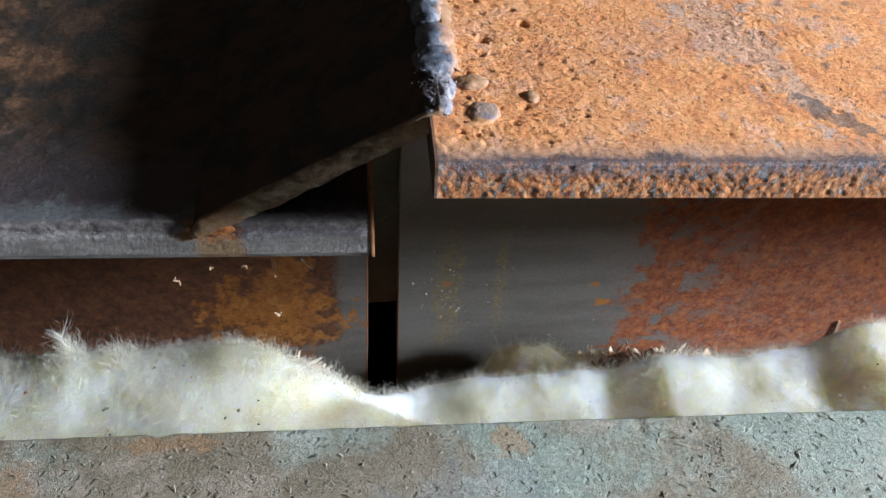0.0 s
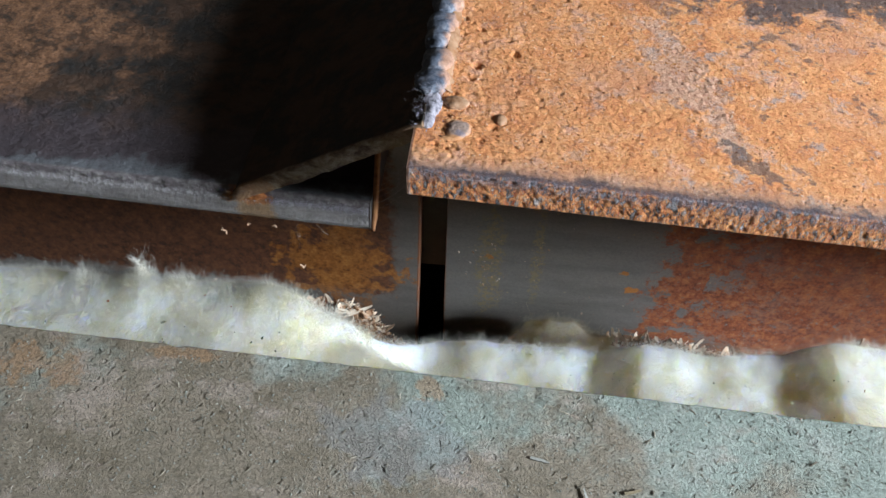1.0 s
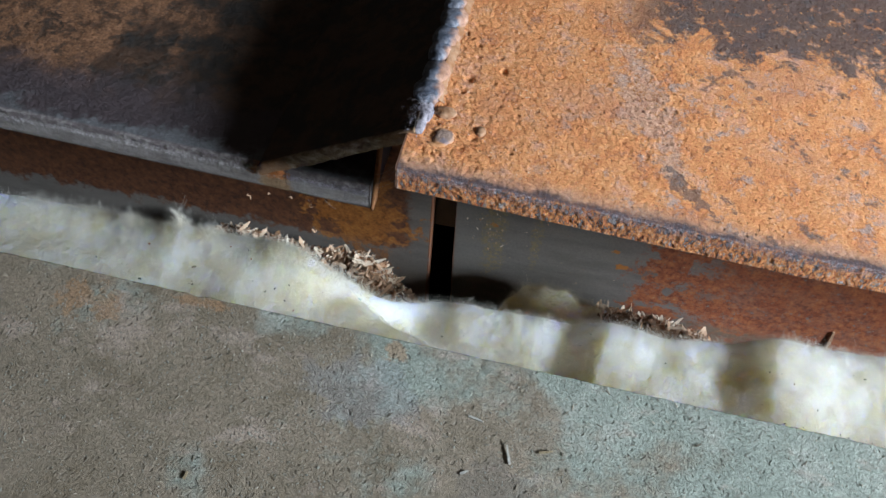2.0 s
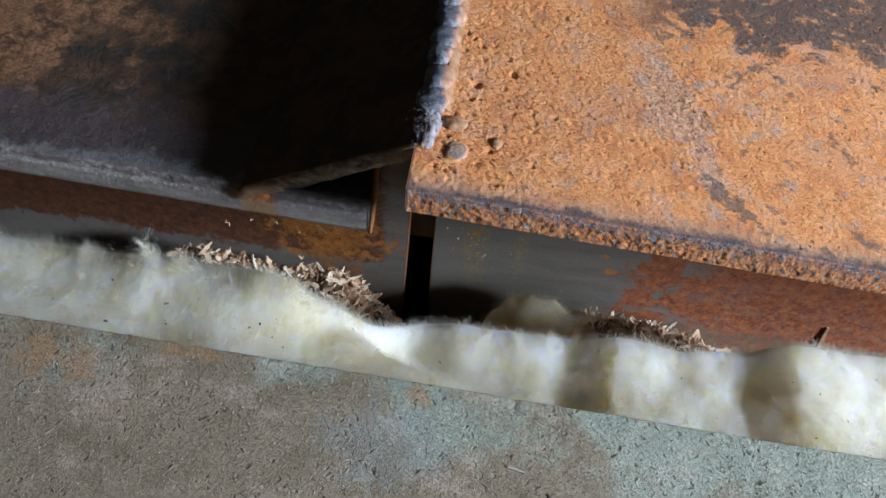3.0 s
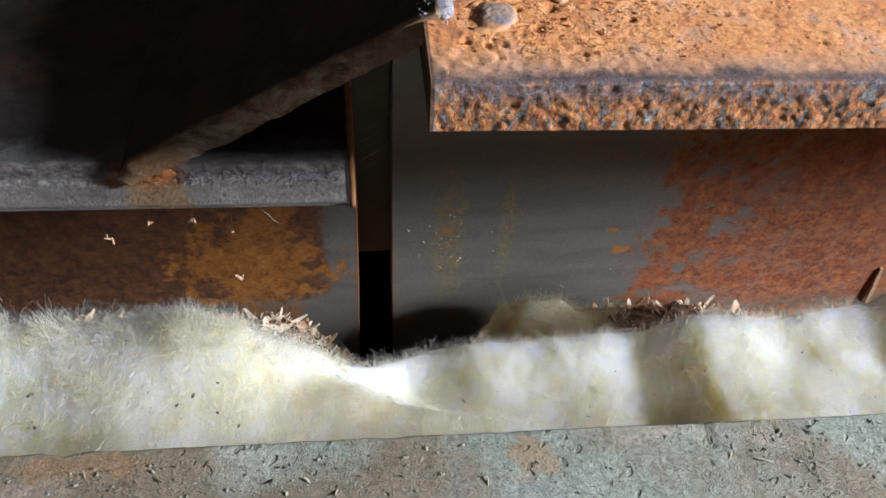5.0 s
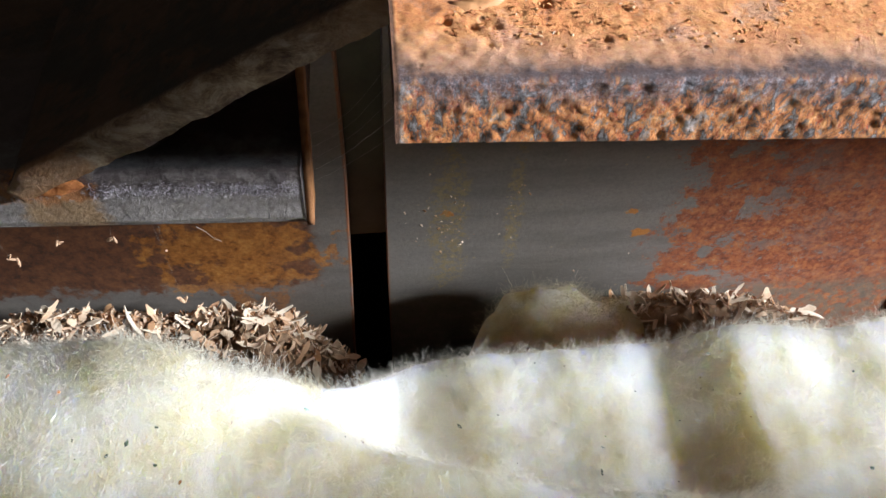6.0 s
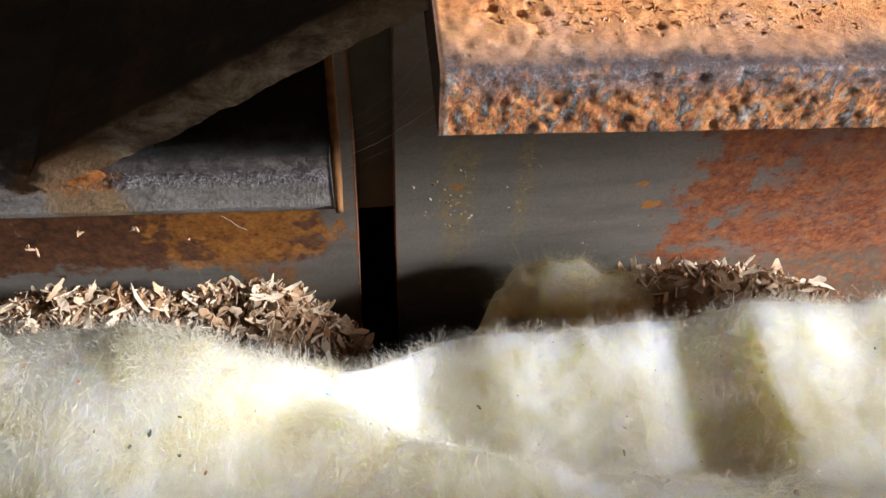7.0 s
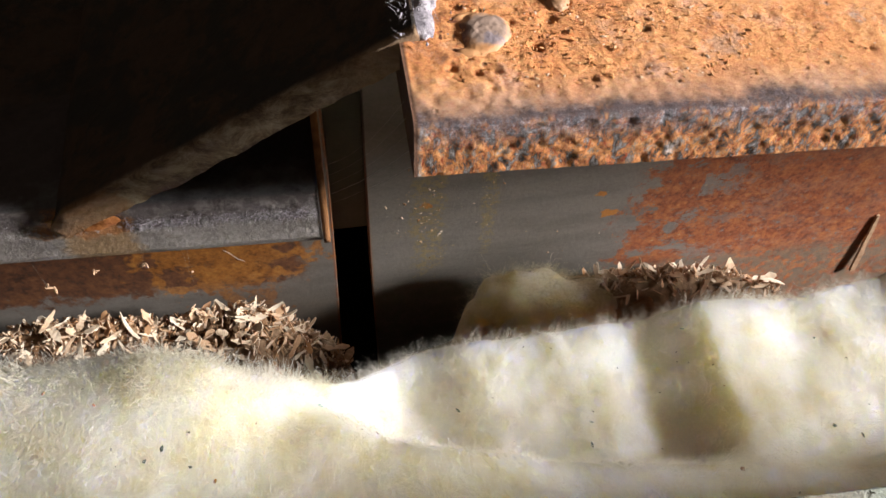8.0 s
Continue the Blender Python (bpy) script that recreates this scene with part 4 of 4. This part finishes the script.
def wool_fuzz():
    """The nap of the wool: fibres that lie along its surface, combed in swirls."""
    g = np.random.default_rng(21)
    n = 260000
    x = g.uniform(-0.19, 0.31, n)
    yr = eased(x, RIDGE_X, RIDGE_Y)
    y = 0.1235 + (yr + 0.010 - 0.1235) * g.random(n)
    z = wool_height(x, y)
    e = 0.001
    slope_x = (wool_height(x + e, y) - z) / e
    slope_y = (wool_height(x, y + e) - z) / e
    z = z + wool_tufts(x, y)
    a = 1.3 + 6.0 * fbm(x, y, 0.022, 3, 101) + g.normal(0, 1.3, n)
    dx, dy = np.cos(a), np.sin(a)
    # near the slab the fibres lie along it
    dy = np.where((y < 0.129) & (dy < 0), -dy, dy)
    lift = 0.12 + 1.2 * fbm(x, y, 0.006, 2, 103) + np.where(g.random(n) < 0.12, g.uniform(0.2, 1.2, n), g.uniform(-0.15, 0.25, n))
    way = np.stack([dx, dy, np.clip(dx * slope_x + dy * slope_y, -3, 3) + lift], 1)
    place = np.stack([x, y, z - 0.0006], 1)
    return place, way, g.uniform(0.0020, 0.0080, n), g.normal(0, 0.30, n)


def wool_fringe():
    """Hairs that stand up along the back edge, and a few frayed tufts."""
    g = np.random.default_rng(22)
    n = 20000
    x = np.where(g.random(n) < 0.5, g.uniform(-0.13, 0.0, n), g.uniform(-0.21, 0.34, n))
    y = eased(x, RIDGE_X, RIDGE_Y) + g.uniform(-0.007, 0.004, n)
    z = wool_height(x, y) + wool_tufts(x, y) - 0.0008
    place = [np.stack([x, y, z], 1)]
    clumps = 0.5 + fbm(x, x * 0, 0.006, 2, 105)
    way = [np.stack([g.normal(0, 0.9, n) + 3.0 * fbm(x, x * 0, 0.008, 2, 107), g.normal(0.1, 0.7, n), np.ones(n)], 1)]
    length = [g.uniform(0.0010, 0.0068, n) * (0.2 + 1.5 * clumps ** 1.5)]
    for cx, cy, spread, count, tall in ((-0.040, 0.195, 0.006, 260, 0.0050), (-0.1305, 0.202, 0.0010, 130, 0.0120), (-0.150, 0.204, 0.004, 120, 0.006), (-0.135, 0.203, 0.004, 90, 0.006), (-0.088, 0.200, 0.004, 120, 0.006), (-0.055, 0.198, 0.004, 120, 0.005), (-0.07, 0.200, 0.004, 90, 0.005), (0.232, 0.231, 0.006, 140, 0.008), (0.018, 0.222, 0.003, 40, 0.006)):
        px, py = cx + g.normal(0, spread, count), cy + g.normal(0, 0.0025, count)
        place.append(np.stack([px, py, wool_height(px, py) - 0.001], 1))
        way.append(np.stack([g.normal(0, 0.25, count), g.normal(0, 0.25, count), np.ones(count)], 1))
        length.append(tall * g.uniform(0.3, 1.0, count) ** 1.6)
    # a wisp pulled up out of the edge, hooked at its tip
    for count, up, wide, lean, tall in ((420, 0.0, 0.0026, -0.05, 0.0055), (260, 0.0040, 0.0008, -0.12, 0.0070), (50, 0.0105, 0.0004, -1.5, 0.0058), (30, 0.0100, 0.0003, 0.65, 0.0095)):
        px = -0.0985 - 0.10 * up + g.normal(0, wide, count)
        py = 0.2000 + g.normal(0, wide, count)
        place.append(np.stack([px, py, wool_height(px * 0 - 0.0985, py * 0 + 0.2) - 0.001 + up + g.uniform(-0.002, 0.001, count)], 1))
        way.append(np.stack([lean + g.normal(0, 0.16, count), g.normal(0, 0.16, count), np.ones(count)], 1))
        length.append(tall * g.uniform(0.4, 1.0, count))
    place, way, length = np.concatenate(place), np.concatenate(way), np.concatenate(length)
    return place, way, length, g.normal(0, 0.40, len(length))


strands("nap", *wool_fuzz(), NAP, 0.000034, wool, 1)


def wool_glints():
    """Sparse coarse fibres in loose locks, coloured near-white to stand for glints."""
    g = np.random.default_rng(24)
    n = 7000
    centre = g.integers(0, 700, n)
    cx, ct = g.uniform(-0.20, 0.33, 700)[centre], g.random(700)[centre]
    x = cx + g.normal(0, 0.0030, n)
    y = np.maximum(0.126, 0.124 + (eased(cx, RIDGE_X, RIDGE_Y) - 0.120) * ct + g.normal(0, 0.0030, n))
    z = wool_height(x, y) + wool_tufts(x, y)
    e = 0.001
    a = g.uniform(0, 6.28, 700)[centre] + g.normal(0, 0.30, n)
    dx, dy = np.cos(a), np.sin(a)
    rise = np.clip((wool_height(x + e * dx, y + e * dy) - z) / e, -3, 3)
    way = np.stack([dx, dy, rise + g.uniform(0.0, 0.30, n)], 1)
    return np.stack([x, y, z + 0.0002], 1), way, g.uniform(0.0012, 0.0040, n), g.normal(0, 0.18, n)


strands("fibre_lock", *wool_glints(), GLINT, 0.000045, wool, 4, 3)
strands("fringe", *wool_fringe(), NAP, 0.000050, wool, 2, 3)
g = np.random.default_rng(8)
strands("dust_fray", fray, np.column_stack([g.normal(0, 0.8, n_fray), g.normal(-0.5, 0.3, n_fray), g.normal(0.1, 0.6, n_fray)]), g.uniform(0.0003, 0.0012, n_fray), g.normal(0, 0.4, n_fray), FROST, 0.00005, lower, 12)
n_slag = 160
strands("slag_fray", np.column_stack([g.normal(0.0248, 0.0020, n_slag), g.normal(0.2070, 0.0055, n_slag), g.normal(0.1570, 0.0012, n_slag)]), np.column_stack([g.normal(-0.5, 0.6, n_slag), g.normal(0, 0.6, n_slag), g.normal(0.3, 0.5, n_slag)]), g.uniform(0.001, 0.0032, n_slag), g.normal(0, 0.4, n_slag), SPATTER, 0.00004, upper, 9)


# ---- shavings ----
def shaving_mesh(k):
    """One curled flake, with thickness."""
    r = random.Random(100 + k)
    length, width, thick = r.uniform(0.007, 0.016), r.uniform(0.0017, 0.0044), 0.0003
    curl, twist = r.uniform(-1.8, 1.8), r.uniform(-1.1, 1.1)
    lean = r.uniform(-0.35, 0.35)
    n, verts, faces = 6, [], []
    for i in range(n + 1):
        u = i / n - 0.5
        a = curl * u
        c = Vector((length * u, 0, length * curl * 0.35 * u * u))
        w = width * (0.35 if i in (0, n) else 1.0) * (1 - 0.5 * abs(u - lean)) * (1 + 0.40 * r.uniform(-1, 1))
        t = twist * u
        side = Vector((0, math.cos(t), math.sin(t)))
        up = Vector((-math.sin(a), -math.sin(t), math.cos(t))).normalized()
        for s, h in ((-1, -1), (1, -1), (1, 1), (-1, 1)):
            verts.append(c + side * (s * w / 2) + up * (h * thick / 2))
    for i in range(n):
        for s in range(4):
            q = (s + 1) % 4
            faces.append((4 * i + s, 4 * i + q, 4 * i + 4 + q, 4 * i + 4 + s))
    faces += [(3, 2, 1, 0), (4 * n, 4 * n + 1, 4 * n + 2, 4 * n + 3)]
    return mesh_from("shaving", verts, faces, SHAVING, smooth=False)


FLAKES = [shaving_mesh(k) for k in range(16)]

LEFT_TOP_X = [-0.26, -0.17, -0.145, -0.125, -0.10, -0.075, -0.05, -0.036, -0.022, -0.010, 0.000, 0.012]
LEFT_TOP_Z = [-0.150, -0.106, -0.091, -0.087, -0.091, -0.094, -0.093, -0.090, -0.106, -0.122, -0.140, -0.200]
RIGHT_TOP_X = [0.020, 0.045, 0.090, 0.115, 0.130, 0.160, 0.20, 0.230, 0.27, 0.60]
RIGHT_TOP_Z = [-0.180, -0.160, -0.130, -0.113, -0.100, -0.098, -0.108, -0.124, -0.20, -0.29]


def heap_z(x, y, tx, tz):
    t = np.interp(x, tx, tz)
    return t - 0.006 - 0.95 * np.clip(0.303 - y, 0, 1) - 1.6 * np.clip(y - 0.306, 0, 1) + 0.006 * fbm(x, y, 0.02, 3, 81)


def mound(x0, x1, tx, tz, material):
    xs, ys = np.arange(x0, x1, 0.002), np.arange(0.235, 0.3365, 0.002)
    gx, gy = np.meshgrid(xs, ys, indexing="ij")
    z = heap_z(gx, gy, tx, tz) - 0.002 + 0.002 * fbm(gx, gy, 0.004, 2, 83)
    return mesh_from("mound", np.stack([gx, gy, z], -1).reshape(-1, 3), sheet_faces(len(xs), len(ys)), material)


def heap(label, x0, x1, tx, tz, count, rest, seed, base):
    top = thing("shaving_heap", (0, 0, 0), label, "wood shavings")
    child("mound", mound(base[0], base[1], tx, tz, MOUND), top)
    r = random.Random(seed)

    def where():
        x = r.uniform(x0, x1)
        y = (0.312 if x0 < 0 else 0.326) - abs(r.gauss(0, 0.017 if x0 < 0 else 0.014))
        z = float(heap_z(np.array([x]), np.array([y]), tx, tz)[0])
        return Vector((x, y, z))

    for k in range(count):
        ob = child("shaving", r.choice(FLAKES), top)
        p = where() + Vector((0, 0, r.uniform(0.0, 0.004)))
        ob.matrix_basis = Matrix.Translation(p) @ Euler((r.gauss(0.5, 0.7), r.gauss(0, 0.6), r.uniform(0, 6.28))).to_matrix().to_4x4() @ Matrix.Scale(r.uniform(0.55, 1.15), 4)
    verts, faces = [], []
    for k in range(rest):
        p = where()
        m = Matrix.Translation(p) @ Euler((r.uniform(0, 6), r.uniform(0, 6), r.uniform(0, 6))).to_matrix().to_4x4()
        l, w, t = r.uniform(0.002, 0.0095), r.uniform(0.0006, 0.0020), 0.0003
        b = len(verts)
        for sx, sy, sz in ((-1, -1, -1), (1, -.6, -1), (1, .6, -1), (-1, 1, -1), (-1, -1, 1), (1, -.6, 1), (1, .6, 1), (-1, 1, 1)):
            verts.append(m @ Vector((sx * l / 2, sy * w / 2, sz * t / 2)))
        faces += [tuple(b + i for i in q) for q in ((3, 2, 1, 0), (4, 5, 6, 7), (0, 1, 5, 4), (1, 2, 6, 5), (2, 3, 7, 6), (3, 0, 4, 7))]
    small = child("sawdust", mesh_from("sawdust", verts, faces, SHAVING_REST, smooth=False), top)
    small["kind"] = "stuff"
    return top


heap("loose heap of pale wood shavings against the web", -0.180, 0.004, LEFT_TOP_X, LEFT_TOP_Z, 290, 1500, 31, (-0.30, 0.012))
heap("small heap of brown wood shavings beside dusty wool", 0.132, 0.238, RIGHT_TOP_X, RIGHT_TOP_Z, 110, 700, 37, (0.021, 0.30))


def clump_height(x, y):
    u, v = (x - 0.105) / 0.042, (y - 0.296) / 0.026
    u = u + 0.5 * fbm(x, y, 0.02, 3, 93)
    v = v + 0.6 * fbm(x, y, 0.02, 3, 95)
    body = np.clip(1 - np.abs(u) ** 4 - np.abs(v) ** 4, 0, 1)
    return -0.290 + 0.182 * body ** 0.10 + 0.006 * np.clip(1 - u * u, 0, 1) + 0.008 * fbm(x, y, 0.022, 4, 91)


def wool_clump():
    """A dusty clump of wool lying behind the blanket."""
    xs, ys = np.linspace(0.040, 0.175, 130), np.linspace(0.262, 0.332, 70)
    gx, gy = np.meshgrid(xs, ys, indexing="ij")
    z = clump_height(gx, gy)
    return mesh_from("clump", np.stack([gx, gy, z], -1).reshape(-1, 3), sheet_faces(len(xs), len(ys)), DIRTY_WOOL)


clump = thing("wool_clump", (0, 0, 0), "dusty beige clump of mineral wool among shavings", "insulation")
child("tuft", wool_clump(), clump)
g = np.random.default_rng(77)
n_loose = 9000
loose = np.stack([g.uniform(0.062, 0.150, n_loose), g.uniform(0.272, 0.322, n_loose)], 1)
loose_z = clump_height(loose[:, 0], loose[:, 1]) + g.uniform(-0.001, 0.002, n_loose)
strands("fringe", np.column_stack([loose, loose_z]), np.column_stack([g.normal(0.3, 0.8, n_loose), g.normal(0, 0.6, n_loose), g.normal(0.1, 0.35, n_loose)]), g.uniform(0.002, 0.007, n_loose), g.normal(0, 0.5, n_loose), DUSTY_NAP, 0.00006, clump, 3)


def sliver(name, a, b, width, thick, material, label, seed, across=(0, 1, 0.2)):
    """A split piece of wood from a to b with ragged ends."""
    rr = random.Random(seed)
    a, b = Vector(a), Vector(b)
    d = (b - a).normalized()
    side = d.cross(Vector(across)).normalized()
    up = d.cross(side)
    bm = bmesh.new()
    n, rings = 6, []
    for i in range(n + 1):
        u = i / n
        w = width * (1 - 0.55 * u ** 3) * (1 + rr.uniform(-0.1, 0.1))
        c = a.lerp(b, u) + side * rr.uniform(-0.1, 0.1) * width
        rings.append([bm.verts.new(c + side * s * w / 2 + up * h * thick / 2) for s, h in ((-1, -1), (1, -0.8), (0.9, 1), (-0.8, 0.9))])
    for p, q in zip(rings, rings[1:]):
        for k in range(4):
            bm.faces.new((p[k], p[(k + 1) % 4], q[(k + 1) % 4], q[k]))
    bm.faces.new(rings[0][::-1])
    bm.faces.new(rings[-1])
    bmesh.ops.recalc_face_normals(bm, faces=bm.faces[:])
    return tagged(part(name, bm, material, None, smooth=False), label, "wood splinter")


sliver("wood_splinter", (0.3045, 0.3340, -0.172), (0.2990, 0.3362, -0.121), 0.0036, 0.0016, CHIP, "orange-brown wood splinter leaning on the rusted web", 3)
sliver("wood_splinter", (0.0790, 0.2700, -0.120), (0.0785, 0.2730, -0.088), 0.0026, 0.0012, CHIP, "thin tan wood splinter stuck in dusty wool", 4)


# ---- hanging crumbs and cobwebs ----
def crumb(place, size, seed, label="tiny tan wood crumb hanging from a cobweb thread"):
    rr = random.Random(seed)
    bm = bmesh.new()
    for k in range(3):
        m = Matrix.Translation(Vector(place) + Vector((rr.gauss(0, size * 0.4), rr.gauss(0, size * 0.3), rr.gauss(0, size * 0.4)))) @ Euler((rr.uniform(0, 6), rr.uniform(0, 6), rr.uniform(0, 6))).to_matrix().to_4x4() @ Matrix.Diagonal((size * rr.uniform(0.6, 1.1), size * 0.35, size * 0.22, 1))
        bmesh.ops.create_icosphere(bm, subdivisions=1, radius=1.0, matrix=m)
    ob = part("wood_crumb", bm, CHIP, None, smooth=False)
    return tagged(ob, label, "wood crumb", "crumbs under the lip")


def thread_curve(points, radius, label):
    cu = bpy.data.curves.new("cobweb_thread", "CURVE")
    cu.dimensions, cu.bevel_depth, cu.bevel_resolution = "3D", radius, 1
    sp = cu.splines.new("POLY")
    sp.points.add(len(points) - 1)
    for q, p in zip(sp.points, points):
        q.co = (*p, 1)
    cu.materials.append(WEB)
    ob = new("cobweb_thread", cu)
    return tagged(ob, label, "cobweb", "cobweb threads")


for k, (place, size) in enumerate((((-0.026, 0.200, 0.068), 0.0014), ((-0.0565, 0.198, 0.0885), 0.0015), ((-0.044, 0.1955, 0.0968), 0.0010), ((-0.034, 0.1955, 0.0963), 0.0012), ((-0.025, 0.198, 0.0890), 0.0006))):
    crumb(place, size, 40 + k)
    thread_curve([(place[0] + 0.001, 0.1955, 0.1012), (place[0] + 0.0004, 0.5 * (place[1] + 0.1955), 0.5 * (place[2] + 0.101)), place], 0.000008, "fine cobweb thread hanging from the steel lip")
thread_curve([(-0.0165, 0.1945, 0.1010), (-0.0150, 0.1950, 0.0985), (-0.0142, 0.1955, 0.0960), (-0.0128, 0.1960, 0.0940)], 0.00003, "dusty curled fibre under the steel lip")
for k in range(5):
    rr = random.Random(60 + k)
    a, b = Vector((0.0080, 0.1955, 0.112 + 0.003 * k)), Vector((0.0222, 0.1800 + 0.002 * k, 0.139 + 0.002 * k))
    pts = []
    for i in range(17):
        u = i / 16
        p = a.lerp(b, u) + Vector((rr.gauss(0, 0.00005), rr.gauss(0, 0.00005), -0.0005 * (k + 1) * math.sin(math.pi * u)))
        pts.append(tuple(p))
    thread_curve(pts, 0.000025 + 0.000030 * (k == 1), "dusty cobweb thread between web and plate")


# ---- grit on the slab, specks on the wool ----
def scatter(name, count, seed, place, sizes, material, parent, flat=0.45, long=(0.7, 1.7)):
    rr = random.Random(seed)
    verts, faces = [], []
    base = [Vector(v) for v in ((1, 0, 0), (0.3, 0.9, 0.1), (-0.8, 0.5, 0), (-0.7, -0.6, 0.1), (0.4, -0.8, 0), (0.1, 0.1, 1), (0, 0, -0.6))]
    tri = [(0, 1, 5), (1, 2, 5), (2, 3, 5), (3, 4, 5), (4, 0, 5), (1, 0, 6), (2, 1, 6), (3, 2, 6), (4, 3, 6), (0, 4, 6)]
    for _ in range(count):
        p = place(rr)
        s = sizes[0] + (sizes[1] - sizes[0]) * rr.random() ** 3
        m = Matrix.Translation(p) @ Euler((rr.gauss(0, 0.3), rr.gauss(0, 0.3), rr.uniform(0, 6.28))).to_matrix().to_4x4() @ Matrix.Diagonal((s * rr.uniform(*long), s * rr.uniform(0.5, 0.9), s * flat, 1))
        b = len(verts)
        verts += [m @ (v * rr.uniform(0.75, 1.2)) for v in base]
        faces += [tuple(b + i for i in f) for f in tri]
    ob = child(name, mesh_from(name, verts, faces, material, smooth=False), parent)
    ob["kind"] = "stuff"
    return ob


grit = scatter("grit", 26000, 91, lambda rr: Vector((rr.uniform(-0.20, 0.28), 0.1200 - 0.17 * rr.random(), 0.1160)), (0.00014, 0.00050), GRIT, None, 0.30)
scatter("grit", 8000, 94, lambda rr: Vector((rr.uniform(-0.20, 0.28), 0.1205 - 0.16 * rr.random() ** 1.2, 0.1161)), (0.00018, 0.00055), GRIT, grit, 0.45)
tagged(grit, "fine grey grit and dust scattered on the concrete slab", "grit", "", "stuff")
scatter("straw", 1500, 95, lambda rr: Vector((-0.19 + 0.46 * rr.random() ** 0.7, 0.1195 - 0.15 * rr.random(), 0.1162)), (0.00016, 0.00042), STRAW, grit, 0.6, (2.5, 6.0))
CHIPS = [((0.086, 0.085), 0.0052, 1.9), ((0.099, 0.089), 0.0035, 0.3), ((0.072, 0.075), 0.0022, 0.6), ((-0.022, 0.052), 0.0020, 1.4), ((0.072, 0.096), 0.0042, -0.2)]
for k, ((x, y), l, a) in enumerate(CHIPS):
    d = Vector((math.cos(a), math.sin(a), 0)) * l * 0.7
    c = Vector((x, y, 0.1164))
    sliver("debris_chip", tuple(c - d), tuple(c + d + Vector((0, 0, 0.0003))), 0.0009, 0.0004, (WEB, DEBRIS)[k % 2], "small dry chip lying on the concrete slab", 200 + k, (0, 0, 1))["category"] = "debris chip"


def on_plate(rr):
    """Loose rust grains lie thickest beside the weld and in the rough patch."""
    k = rr.random()
    if k < 0.45:
        x, y = 0.031 + abs(rr.gauss(0, 0.034)), rr.uniform(0.180, 0.345)
    elif k < 0.62:
        u = rr.gauss(0, 0.020)
        x, y = 0.120 - 0.45 * u + rr.gauss(0, 0.008), 0.234 + u
    else:
        x, y = rr.uniform(0.03, 0.31), 0.179 + 0.16 * rr.random()
    return Vector((x, y, 0.15505))


scatter("rust_scale", 14000, 97, on_plate, (0.00014, 0.00050), GRAIN, upper, 0.45)


def on_wool(rr):
    x = rr.uniform(-0.14, 0.26)
    y = rr.uniform(0.124, 0.222)
    return Vector((x, y, float(wool_height(np.array([x]), np.array([y]))[0]) + 0.0008))


scatter("specks", 110, 93, on_wool, (0.0003, 0.0010), SPECK, wool, 0.4)


def on_web(rr):
    """Crumbs that cling to the web, in two loose columns and here and there."""
    k = rr.random()
    if k < 0.5:
        x, z = rr.gauss(0.050, 0.006), rr.gauss(-0.082, 0.016)
    elif k < 0.75:
        x, z = rr.gauss(0.080, 0.005), rr.gauss(-0.072, 0.014)
    else:
        x, z = rr.uniform(0.028, 0.16), rr.uniform(-0.125, 0.0)
    return Vector((x, 0.3367, z))


web_crumbs = scatter("wood_dust", 130, 99, on_web, (0.0002, 0.0008), SHAVING_REST, None, 0.8)
tagged(web_crumbs, "pale dust crumbs clinging to the grey web", "wood dust", "", "stuff")
